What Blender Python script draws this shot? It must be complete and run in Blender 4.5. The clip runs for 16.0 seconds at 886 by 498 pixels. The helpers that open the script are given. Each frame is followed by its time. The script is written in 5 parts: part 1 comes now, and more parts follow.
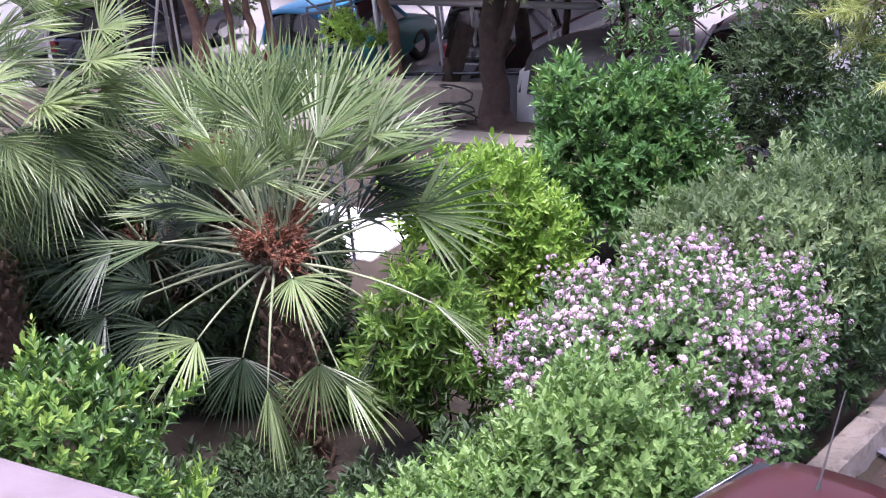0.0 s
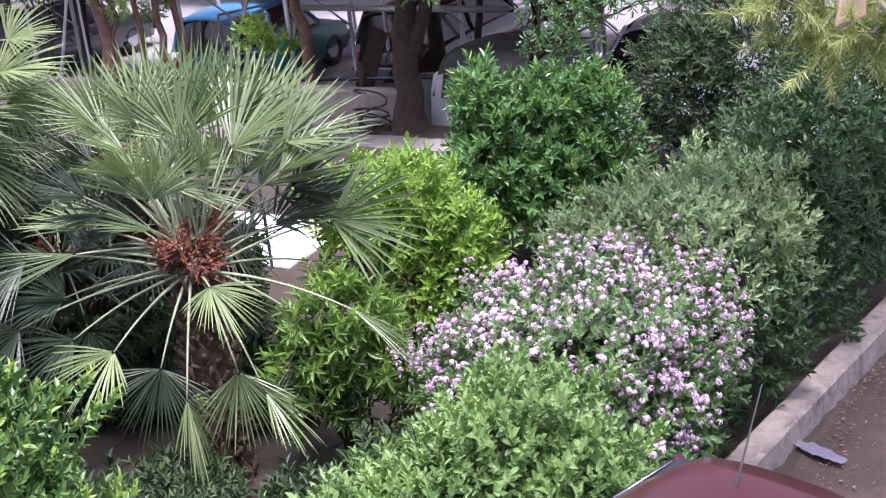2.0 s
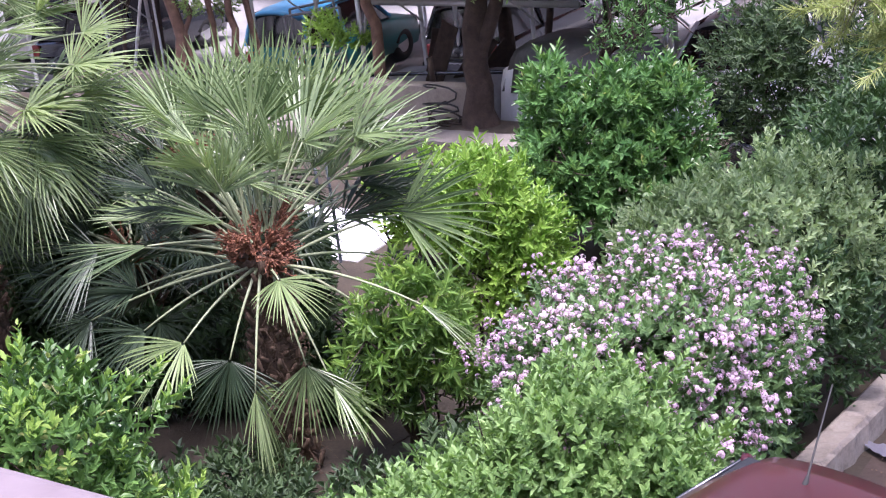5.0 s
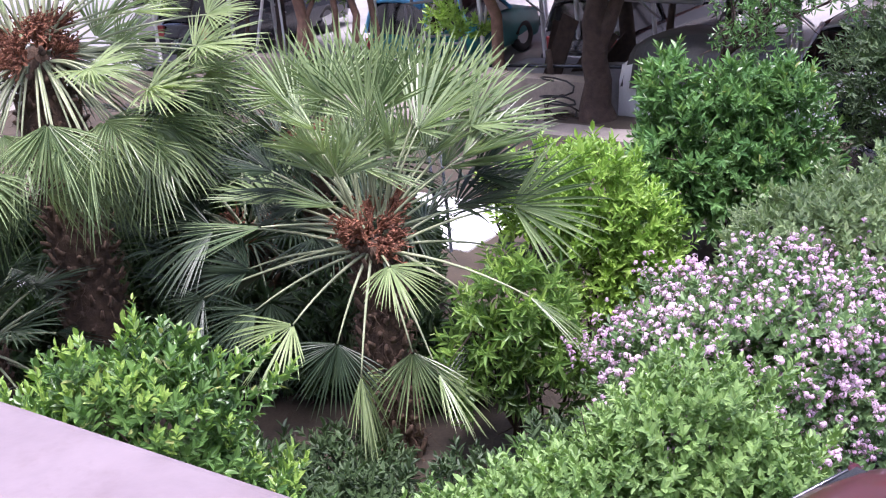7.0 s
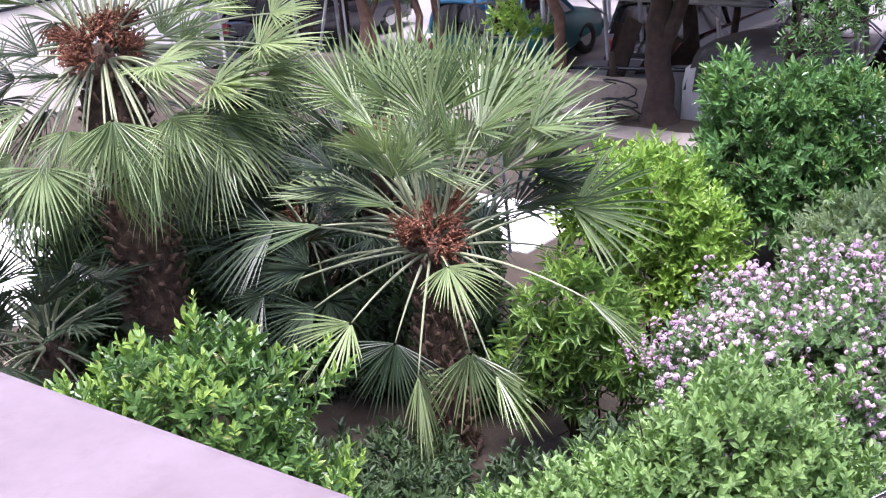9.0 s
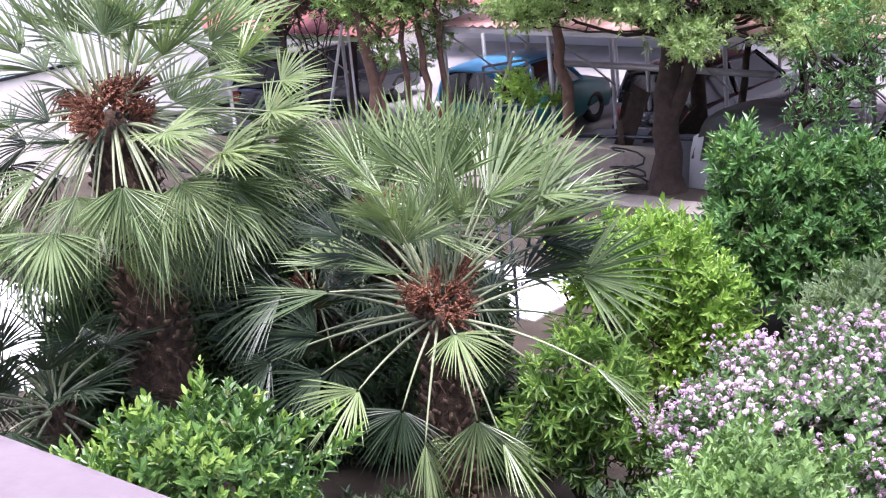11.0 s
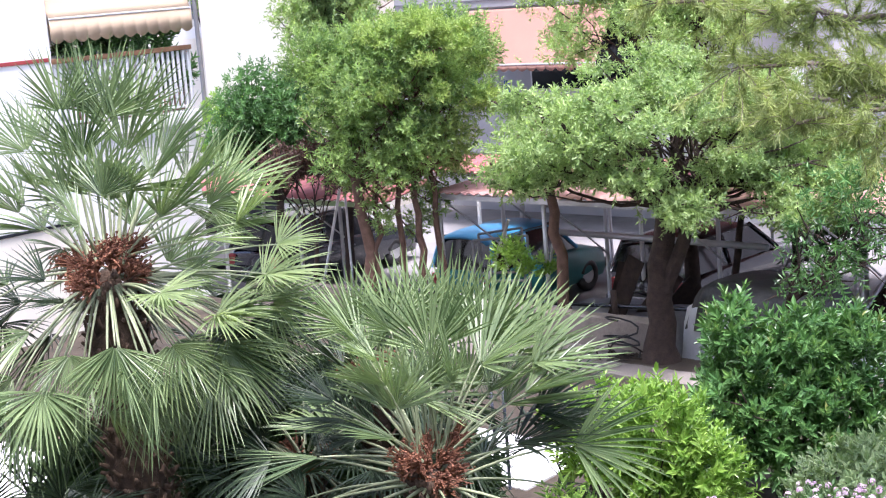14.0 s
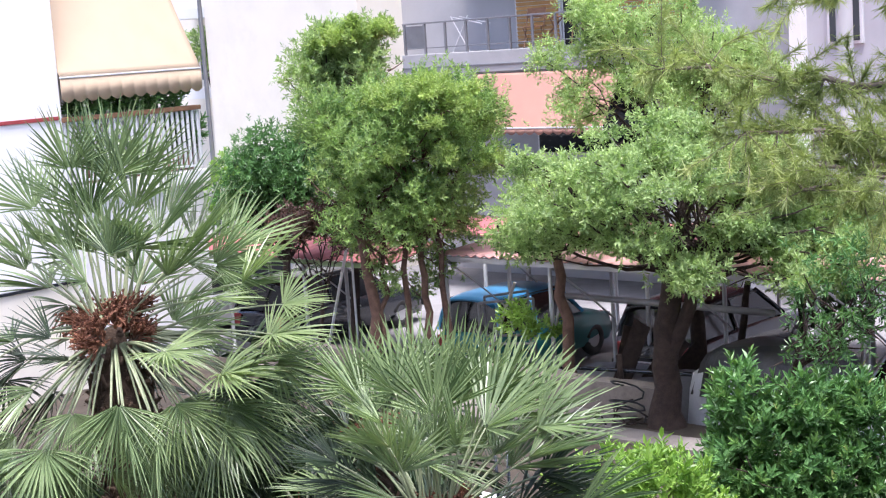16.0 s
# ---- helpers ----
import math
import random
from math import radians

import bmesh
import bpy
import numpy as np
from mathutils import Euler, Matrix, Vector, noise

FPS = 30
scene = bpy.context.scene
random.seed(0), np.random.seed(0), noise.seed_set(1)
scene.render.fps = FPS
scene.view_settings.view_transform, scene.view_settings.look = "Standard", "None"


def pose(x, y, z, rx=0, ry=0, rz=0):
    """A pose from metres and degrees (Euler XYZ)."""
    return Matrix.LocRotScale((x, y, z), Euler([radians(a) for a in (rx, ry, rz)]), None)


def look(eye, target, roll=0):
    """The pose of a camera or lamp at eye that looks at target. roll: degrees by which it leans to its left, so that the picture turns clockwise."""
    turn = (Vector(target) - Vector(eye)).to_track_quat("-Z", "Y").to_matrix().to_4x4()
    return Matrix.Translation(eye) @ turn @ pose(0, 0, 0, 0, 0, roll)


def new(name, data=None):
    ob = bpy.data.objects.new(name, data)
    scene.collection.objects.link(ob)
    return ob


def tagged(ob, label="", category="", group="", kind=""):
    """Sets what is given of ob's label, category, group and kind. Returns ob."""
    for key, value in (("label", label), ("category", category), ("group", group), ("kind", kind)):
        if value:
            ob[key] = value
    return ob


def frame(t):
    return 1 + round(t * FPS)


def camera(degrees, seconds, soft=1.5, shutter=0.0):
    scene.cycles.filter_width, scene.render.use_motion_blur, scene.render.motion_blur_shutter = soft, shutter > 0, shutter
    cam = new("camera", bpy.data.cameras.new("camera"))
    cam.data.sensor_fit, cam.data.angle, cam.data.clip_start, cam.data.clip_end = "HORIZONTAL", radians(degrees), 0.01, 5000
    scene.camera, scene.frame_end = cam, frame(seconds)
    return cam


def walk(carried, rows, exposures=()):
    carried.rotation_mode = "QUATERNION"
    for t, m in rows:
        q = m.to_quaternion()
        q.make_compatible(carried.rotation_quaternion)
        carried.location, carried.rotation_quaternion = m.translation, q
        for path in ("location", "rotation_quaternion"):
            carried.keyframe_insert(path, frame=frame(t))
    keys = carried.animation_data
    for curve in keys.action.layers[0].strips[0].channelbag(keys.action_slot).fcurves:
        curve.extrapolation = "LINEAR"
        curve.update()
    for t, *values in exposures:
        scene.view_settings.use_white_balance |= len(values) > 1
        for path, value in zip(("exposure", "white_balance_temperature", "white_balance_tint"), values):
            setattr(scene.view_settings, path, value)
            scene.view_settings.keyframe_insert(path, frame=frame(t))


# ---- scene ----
# camera: a hand-held pan and tilt from a balcony; (seconds, pitch, yaw, roll) in degrees
EYE = Vector((0.0, 0.0, 5.2))
cam = camera(33.3, 16.0, soft=1.2)
PATH = (
    (0.0, -19.71, 5.48, -6.59),
    (0.5, -19.67, 5.23, -6.59),
    (1.0, -19.71, 5.43, -6.63),
    (1.5, -19.82, 7.55, -6.58),
    (2.0, -19.91, 8.86, -6.75),
    (2.5, -19.93, 9.64, -6.84),
    (3.0, -19.96, 9.74, -6.85),
    (3.5, -19.96, 9.12, -6.90),
    (4.0, -19.88, 7.97, -6.85),
    (4.2, -19.84, 7.67, -6.93),
    (6.3, -19.71, 2.97, -6.50),
    (6.5, -19.68, 2.60, -6.32),
    (7.0, -19.63, 1.50, -6.23),
    (7.5, -19.52, 0.20, -6.11),
    (8.0, -19.53, -0.65, -6.00),
    (8.2, -19.49, -0.80, -6.15),
    (10.3, -18.30, -1.05, -5.91),
    (10.5, -17.83, -1.02, -5.98),
    (11.0, -16.74, -0.95, -5.80),
    (11.5, -15.40, -0.80, -5.50),
    (12.0, -14.40, -0.76, -5.28),
    (12.5, -13.58, -0.69, -5.09),
    (13.0, -12.61, -0.57, -4.94),
    (13.5, -11.76, -0.43, -4.75),
    (14.0, -10.38, -0.11, -4.56),
    (14.5, -10.01, -0.01, -4.43),
    (15.0, -8.31, 0.05, -4.14),
    (15.5, -7.71, -0.00, -4.01),
    (16.0, -7.97, -0.17, -3.89),
)


def aim(pitch, yaw, roll):
    p, y = radians(pitch), radians(yaw)
    d = Vector((math.sin(y) * math.cos(p), math.cos(y) * math.cos(p), math.sin(p)))
    return look(EYE, EYE + d * 10.0, roll)


walk(cam, [(t, aim(p, y, r)) for t, p, y, r in PATH], exposures=((0.0, 1.37, 5900, 34), (7.0, 1.4, 5930, 31), (11.0, 1.48, 5930, 30), (14.0, 1.46, 6000, 22), (15.0, 1.5, 6000, 21), (16.0, 1.24, 6000, 20)))

# ---- light ----
SUN_EL, SUN_AZ = 76.0, 172.0
world = bpy.data.worlds.new("sky_world")
scene.world = world
world.use_nodes = True
wn = world.node_tree
wn.nodes.clear()
sky = wn.nodes.new("ShaderNodeTexSky")
sky.sky_type, sky.sun_disc = "NISHITA", False
sky.sun_elevation, sky.sun_rotation = radians(SUN_EL), radians(SUN_AZ)
sky.air_density, sky.dust_density = 1.0, 4.0
bg = wn.nodes.new("ShaderNodeBackground")
bg.inputs["Strength"].default_value = 0.15
wo = wn.nodes.new("ShaderNodeOutputWorld")
wn.links.new(sky.outputs[0], bg.inputs[0])
wn.links.new(bg.outputs[0], wo.inputs[0])
sun_data = bpy.data.lights.new("sun", "SUN")
sun_data.energy, sun_data.angle, sun_data.color = 2.9, radians(18), (1.0, 0.98, 0.95)
sun = new("sun", sun_data)
sx, sy = math.sin(radians(SUN_AZ)), math.cos(radians(SUN_AZ))
sun_dir = Vector((sx * math.cos(radians(SUN_EL)), sy * math.cos(radians(SUN_EL)), math.sin(radians(SUN_EL))))
sun.matrix_world = look(sun_dir * 60, (0, 0, 0))


# ---- materials ----
def base_mat(name):
    m = bpy.data.materials.new(name)
    m.use_nodes = True
    nt = m.node_tree
    return m, nt, nt.nodes["Principled BSDF"]


def surface(name, c1, c2, rough=0.8, scale=4.0, fine=40.0, bump=0.3, metal=0.0, stain=None, stain_scale=0.7, stain_amt=0.5, dist=0.01):
    """Two-scale mottled surface: c1 to c2 by coarse and fine noise, stains of their own shape, bump."""
    m, nt, b = base_mat(name)
    N, L = nt.nodes.new, nt.links.new
    tc = N("ShaderNodeTexCoord")
    n1, n2 = N("ShaderNodeTexNoise"), N("ShaderNodeTexNoise")
    n1.inputs["Scale"].default_value, n1.inputs["Detail"].default_value = scale, 5
    n2.inputs["Scale"].default_value, n2.inputs["Detail"].default_value = fine, 4
    L(tc.outputs["Object"], n1.inputs["Vector"])
    L(tc.outputs["Object"], n2.inputs["Vector"])
    add = N("ShaderNodeMath")
    add.operation = "MULTIPLY_ADD"
    L(n2.outputs[0], add.inputs[0])
    add.inputs[1].default_value = 0.5
    L(n1.outputs[0], add.inputs[2])
    ramp = N("ShaderNodeMapRange")
    ramp.inputs[1].default_value, ramp.inputs[2].default_value = 0.5, 1.0
    L(add.outputs[0], ramp.inputs[0])
    mix = N("ShaderNodeMix")
    mix.data_type = "RGBA"
    mix.inputs[6].default_value, mix.inputs[7].default_value = (*c1, 1), (*c2, 1)
    L(ramp.outputs[0], mix.inputs[0])
    col = mix.outputs[2]
    if stain:
        n3 = N("ShaderNodeTexNoise")
        n3.inputs["Scale"].default_value, n3.inputs["Detail"].default_value = stain_scale, 8
        n3.inputs["Roughness"].default_value = 0.7
        L(tc.outputs["Object"], n3.inputs["Vector"])
        r3 = N("ShaderNodeMapRange")
        r3.inputs[1].default_value, r3.inputs[2].default_value = 0.5, 0.68
        r3.inputs[4].default_value = stain_amt
        L(n3.outputs[0], r3.inputs[0])
        m3 = N("ShaderNodeMix")
        m3.data_type = "RGBA"
        L(r3.outputs[0], m3.inputs[0])
        L(col, m3.inputs[6])
        m3.inputs[7].default_value = (*stain, 1)
        col = m3.outputs[2]
    L(col, b.inputs["Base Color"])
    b.inputs["Roughness"].default_value, b.inputs["Metallic"].default_value = rough, metal
    if bump:
        bp = N("ShaderNodeBump")
        bp.inputs["Strength"].default_value, bp.inputs["Distance"].default_value = bump, dist
        L(add.outputs[0], bp.inputs["Height"])
        L(bp.outputs[0], b.inputs["Normal"])
    return m


def leafy(name, dark, light, rough=0.45, glow=0.25, odd=None, odd_share=0.05, each=0.0, fleck=0.6):
    """Leaf surface: colour differs leaf by leaf and in patches; part of the light passes through."""
    m, nt, b = base_mat(name)
    N, L = nt.nodes.new, nt.links.new
    geo, tc = N("ShaderNodeNewGeometry"), N("ShaderNodeTexCoord")
    n1 = N("ShaderNodeTexNoise")
    n1.inputs["Scale"].default_value, n1.inputs["Detail"].default_value = 2.2, 3
    L(tc.outputs["Object"], n1.inputs["Vector"])
    av = N("ShaderNodeMath")
    av.operation = "MULTIPLY_ADD"
    L(geo.outputs["Random Per Island"], av.inputs[0])
    av.inputs[1].default_value = fleck
    mr = N("ShaderNodeMapRange")
    mr.inputs[1].default_value, mr.inputs[2].default_value, mr.inputs[3].default_value, mr.inputs[4].default_value = 0.3, 0.7, -0.1, 0.5
    L(n1.outputs[0], mr.inputs[0])
    own = N("ShaderNodeMath")
    own.operation = "MULTIPLY_ADD"
    L(N("ShaderNodeObjectInfo").outputs["Random"], own.inputs[0])
    own.inputs[1].default_value = each
    L(mr.outputs[0], own.inputs[2])
    L(own.outputs[0], av.inputs[2])
    mix = N("ShaderNodeMix")
    mix.data_type = "RGBA"
    mix.inputs[6].default_value, mix.inputs[7].default_value = (*dark, 1), (*light, 1)
    L(av.outputs[0], mix.inputs[0])
    col = mix.outputs[2]
    if odd:
        gt = N("ShaderNodeMath")
        gt.operation = "LESS_THAN"
        fr = N("ShaderNodeMath")
        fr.operation = "FRACT"
        mu = N("ShaderNodeMath")
        mu.operation = "MULTIPLY"
        mu.inputs[1].default_value = 17.3
        L(geo.outputs["Random Per Island"], mu.inputs[0])
        L(mu.outputs[0], fr.inputs[0])
        L(fr.outputs[0], gt.inputs[0])
        gt.inputs[1].default_value = odd_share
        m2 = N("ShaderNodeMix")
        m2.data_type = "RGBA"
        L(gt.outputs[0], m2.inputs[0])
        L(col, m2.inputs[6])
        m2.inputs[7].default_value = (*odd, 1)
        col = m2.outputs[2]
    L(col, b.inputs["Base Color"])
    b.inputs["Roughness"].default_value = rough
    tr = N("ShaderNodeBsdfTranslucent")
    gam = N("ShaderNodeMix")
    gam.data_type, gam.blend_type = "RGBA", "MULTIPLY"
    gam.inputs[0].default_value = 1.0
    L(col, gam.inputs[6])
    gam.inputs[7].default_value = (1.3, 1.4, 0.8, 1)
    L(gam.outputs[2], tr.inputs[0])
    ms = N("ShaderNodeMixShader")
    ms.inputs[0].default_value = glow
    L(b.outputs[0], ms.inputs[1])
    L(tr.outputs[0], ms.inputs[2])
    L(ms.outputs[0], nt.nodes["Material Output"].inputs["Surface"])
    return m


def plain(name, c, rough=0.5, metal=0.0, coat=0.0, grime=0.12):
    """Paint, plastic or metal with slight uneven tone and gloss."""
    c2 = tuple(v * (1 - grime * 2) for v in c)
    m = surface(name, c2, c, rough, 3.0, 60.0, 0.04, metal)
    m.node_tree.nodes["Principled BSDF"].inputs["Coat Weight"].default_value = coat
    return m


def glass_mat(name, tint=(0.02, 0.025, 0.03)):
    m, nt, b = base_mat(name)
    b.inputs["Base Color"].default_value = (*tint, 1)
    b.inputs["Roughness"].default_value = 0.06
    b.inputs["Specular IOR Level"].default_value = 0.7
    return m


M_DIRT = surface("dirt", (0.047, 0.032, 0.025), (0.094, 0.067, 0.053), 0.95, 2.0, 30, 0.7, stain=(0.036, 0.025, 0.019), stain_scale=1.3, stain_amt=0.75)
M_SOIL = surface("garden_soil", (0.028, 0.022, 0.015), (0.068, 0.052, 0.036), 0.95, 3.0, 40, 0.8, stain=(0.09, 0.067, 0.043), stain_amt=0.4)
M_CONC = surface("concrete", (0.2, 0.168, 0.138), (0.33, 0.285, 0.238), 0.9, 2.5, 50, 0.5, stain=(0.085, 0.068, 0.054), stain_scale=2.5, stain_amt=0.6)
M_KERB = surface("weathered_kerb", (0.22, 0.183, 0.15), (0.36, 0.312, 0.26), 0.92, 4.0, 45, 0.8, stain=(0.095, 0.072, 0.057), stain_scale=5.0, stain_amt=0.8)
M_PATH = surface("path_concrete", (0.15, 0.13, 0.115), (0.24, 0.215, 0.19), 0.9, 1.5, 40, 0.3, stain=(0.08, 0.065, 0.055), stain_amt=0.6)
M_YARD = surface("parking_concrete", (0.2, 0.195, 0.193), (0.29, 0.283, 0.28), 0.85, 1.2, 35, 0.2, stain=(0.12, 0.115, 0.11), stain_amt=0.5)
M_WHITE = surface("white_render", (0.8, 0.79, 0.77), (0.86, 0.855, 0.84), 0.85, 1.0, 60, 0.15, stain=(0.62, 0.6, 0.57), stain_amt=0.25)
M_CREAM = surface("cream_render", (0.78, 0.73, 0.62), (0.85, 0.81, 0.71), 0.85, 0.8, 60, 0.15, stain=(0.6, 0.56, 0.48), stain_amt=0.25)
M_GREYWALL = surface("pale_grey_render", (0.42, 0.42, 0.44), (0.5, 0.5, 0.515), 0.85, 0.8, 60, 0.15, stain=(0.34, 0.335, 0.35), stain_amt=0.3)
M_SLAB = surface("painted_concrete", (0.36, 0.36, 0.365), (0.45, 0.45, 0.45), 0.8, 1.5, 60, 0.2, stain=(0.3, 0.3, 0.3), stain_amt=0.4)
M_PARAPET = surface("pink_marble", (0.165, 0.13, 0.137), (0.21, 0.17, 0.177), 0.5, 12.0, 60, 0.1, stain=(0.14, 0.1, 0.1), stain_scale=20, stain_amt=0.5)
M_BARK = surface("bark", (0.022, 0.014, 0.011), (0.065, 0.042, 0.031), 0.95, 9.0, 60, 1.0, dist=0.03)
M_BARK2 = surface("brown_bark", (0.075, 0.042, 0.03), (0.17, 0.1, 0.07), 0.95, 9.0, 60, 0.8, dist=0.02)
M_PINEBARK = surface("pine_bark", (0.12, 0.09, 0.075), (0.28, 0.23, 0.19), 0.95, 12.0, 70, 0.8)
M_PALMBARK = surface("palm_fibre", (0.03, 0.02, 0.014), (0.11, 0.07, 0.045), 1.0, 14.0, 90, 1.0, dist=0.02)
M_STUB = surface("leaf_stub", (0.04, 0.025, 0.017), (0.15, 0.098, 0.063), 0.95, 20.0, 90, 0.5)
M_FRUIT = leafy("palm_fruit", (0.11, 0.042, 0.024), (0.32, 0.135, 0.07), 0.75, 0.05)
M_PETIOLE = surface("petiole", (0.22, 0.265, 0.14), (0.35, 0.385, 0.235), 0.45, 6.0, 40, 0.1)
M_FAN = leafy("fan_leaf", (0.055, 0.1, 0.038), (0.3, 0.395, 0.19), 0.32, 0.2, each=0.3, fleck=0.42)
M_FAN_YOUNG = leafy("fan_leaf_fresh", (0.15, 0.225, 0.085), (0.38, 0.46, 0.235), 0.38, 0.25, each=0.2, fleck=0.4)
# the fan leaf again, darkened for the shade between the palms
M_FAN_SHADE = leafy("fan_leaf_shaded", (0.015, 0.032, 0.017), (0.065, 0.1, 0.052), 0.45, 0.12)
M_LEAF_CITRUS = leafy("citrus_leaf", (0.035, 0.095, 0.025), (0.17, 0.31, 0.08), 0.35, 0.25, (0.3, 0.34, 0.12), 0.03)
M_LEAF_MANDARIN = leafy("mandarin_leaf", (0.06, 0.145, 0.035), (0.27, 0.43, 0.11), 0.38, 0.3)
M_LEAF_LIME = leafy("lime_leaf", (0.11, 0.24, 0.035), (0.32, 0.48, 0.1), 0.4, 0.3)
M_LEAF_LANT = leafy("lantana_leaf", (0.06, 0.13, 0.045), (0.2, 0.33, 0.13), 0.55, 0.25)
M_LEAF_LANTFRESH = leafy("lantana_leaf_fresh", (0.078, 0.168, 0.046), (0.26, 0.4, 0.135), 0.55, 0.28)
M_LEAF_GREY = leafy("greygreen_leaf", (0.15, 0.235, 0.1), (0.4, 0.51, 0.27), 0.5, 0.25)
M_LEAF_HEDGE = leafy("hedge_leaf", (0.02, 0.055, 0.02), (0.09, 0.165, 0.062), 0.5, 0.2)
M_LEAF_DARK = leafy("dark_shrub_leaf", (0.04, 0.115, 0.035), (0.16, 0.32, 0.1), 0.35, 0.22)
# laurel green; also the dark fill for shade round the palms
M_LEAF_MURK = leafy("laurel_and_shade_leaf", (0.018, 0.045, 0.016), (0.08, 0.135, 0.05), 0.6, 0.18)
M_LEAF_TREE = leafy("tree_leaf", (0.13, 0.22, 0.075), (0.46, 0.58, 0.26), 0.45, 0.4)
M_LEAF_TREE2 = leafy("round_tree_leaf", (0.068, 0.152, 0.044), (0.37, 0.51, 0.17), 0.42, 0.36)
M_LEAF_SHOOT = leafy("new_shoot_leaf", (0.17, 0.27, 0.06), (0.44, 0.55, 0.18), 0.45, 0.32)
M_LEAF_TIP = leafy("citrus_shoot_leaf", (0.14, 0.27, 0.045), (0.36, 0.5, 0.13), 0.4, 0.3)
M_LEAF_PLUM = leafy("plum_leaf", (0.045, 0.03, 0.024), (0.17, 0.095, 0.075), 0.5, 0.2)
M_LEAF_AIRY = leafy("airy_leaf", (0.17, 0.27, 0.08), (0.48, 0.6, 0.26), 0.45, 0.36)
M_NEEDLE = leafy("pine_needle", (0.17, 0.225, 0.07), (0.42, 0.48, 0.185), 0.5, 0.38)
M_PETAL = leafy("lantana_petal", (0.48, 0.27, 0.48), (0.84, 0.69, 0.82), 0.6, 0.3)
M_ORANGE = surface("orange_peel", (0.8, 0.25, 0.03), (0.85, 0.35, 0.05), 0.4, 8, 200, 0.3)
M_REDPAINT = plain("dark_red_paint", (0.05, 0.006, 0.01), 0.35, 0.0, 0.35)
M_BLUEPAINT = plain("sky_blue_paint", (0.06, 0.3, 0.55), 0.4, 0.0, 0.3)
M_TEALPAINT = plain("teal_paint", (0.02, 0.19, 0.19), 0.4, 0.0, 0.3)
M_SILVER = plain("silver_paint", (0.5, 0.5, 0.51), 0.35, 0.6, 0.5)
M_WHITEPAINT = plain("white_paint", (0.8, 0.8, 0.8), 0.4, 0.0, 0.3)
M_DARKPAINT = plain("dark_car_paint", (0.03, 0.035, 0.045), 0.25, 0.2, 0.8)
M_GREYPAINT = plain("grey_metal", (0.3, 0.3, 0.31), 0.5, 0.6)
M_GALV = plain("galvanised_tube", (0.55, 0.55, 0.55), 0.5, 0.4)
M_BLACK = plain("black_rubber", (0.02, 0.02, 0.02), 0.7)
M_CHROME = plain("chrome", (0.7, 0.7, 0.72), 0.15, 1.0)
M_GLASS = glass_mat("window_glass")
M_CARGLASS = glass_mat("car_glass", (0.012, 0.014, 0.016))
M_ROOFRED = surface("red_roof_sheet", (0.33, 0.1, 0.1), (0.42, 0.16, 0.155), 0.7, 1.5, 40, 0.1, stain=(0.25, 0.09, 0.085), stain_amt=0.5)
M_ROOFPINK = surface("faded_roof_sheet", (0.5, 0.26, 0.23), (0.6, 0.35, 0.31), 0.7, 1.5, 40, 0.1, stain=(0.36, 0.16, 0.13), stain_amt=0.5)
M_AWN_CREAM = surface("cream_canvas", (0.46, 0.35, 0.235), (0.52, 0.4, 0.275), 0.9, 1.0, 120, 0.1)
M_AWN_SALMON = surface("salmon_canvas", (0.34, 0.185, 0.14), (0.4, 0.225, 0.17), 0.9, 1.0, 120, 0.1)
M_SHUTTER = surface("ochre_shutter", (0.5, 0.27, 0.085), (0.6, 0.36, 0.14), 0.6, 1.5, 30, 0.1)
M_TARP = surface("white_tarp", (0.55, 0.55, 0.57), (0.72, 0.72, 0.73), 0.6, 2.5, 30, 0.3, stain=(0.3, 0.29, 0.29), stain_amt=0.6)
M_TARPGREY = surface("grey_tarp", (0.17, 0.17, 0.175), (0.27, 0.27, 0.275), 0.7, 2.5, 30, 0.3, stain=(0.09, 0.088, 0.085), stain_amt=0.6)
M_TARPDARK = surface("dark_tarp", (0.03, 0.03, 0.032), (0.08, 0.078, 0.08), 0.5, 3.0, 30, 0.3)
M_REDTRIM = plain("red_trim", (0.4, 0.06, 0.06), 0.6)
M_BLUECLOTH = plain("blue_cloth", (0.02, 0.06, 0.4), 0.9)
M_WOOD = surface("brown_wood", (0.16, 0.08, 0.04), (0.28, 0.15, 0.08), 0.6, 6, 60, 0.2)
M_DRYLEAF = leafy("dry_leaf", (0.1, 0.06, 0.035), (0.26, 0.19, 0.12), 0.8, 0.1)
M_PLASTIC = plain("lilac_litter", (0.22, 0.21, 0.25), 0.6)


# ---- mesh tools ----
class Acc:
    """Gathers quads of many small pieces and links them as one mesh."""

    def __init__(self):
        self.v, self.f, self.n = [], [], 0

    def add(self, v, f):
        v = np.asarray(v, dtype=np.float32).reshape(-1, 3)
        self.v.append(v)
        self.f.append(np.asarray(f, dtype=np.int32).reshape(-1, 4) + self.n)
        self.n += len(v)

    def mesh(self, name, mat, smooth=False):
        me = bpy.data.meshes.new(name)
        v, f = np.concatenate(self.v), np.concatenate(self.f)
        me.vertices.add(len(v))
        me.vertices.foreach_set("co", v.ravel())
        me.loops.add(f.size)
        me.loops.foreach_set("vertex_index", f.ravel())
        me.polygons.add(len(f))
        me.polygons.foreach_set("loop_start", np.arange(0, f.size, 4, dtype=np.int32))
        me.polygons.foreach_set("use_smooth", np.full(len(f), smooth))
        me.materials.append(mat)
        me.update(calc_edges=True)
        return me


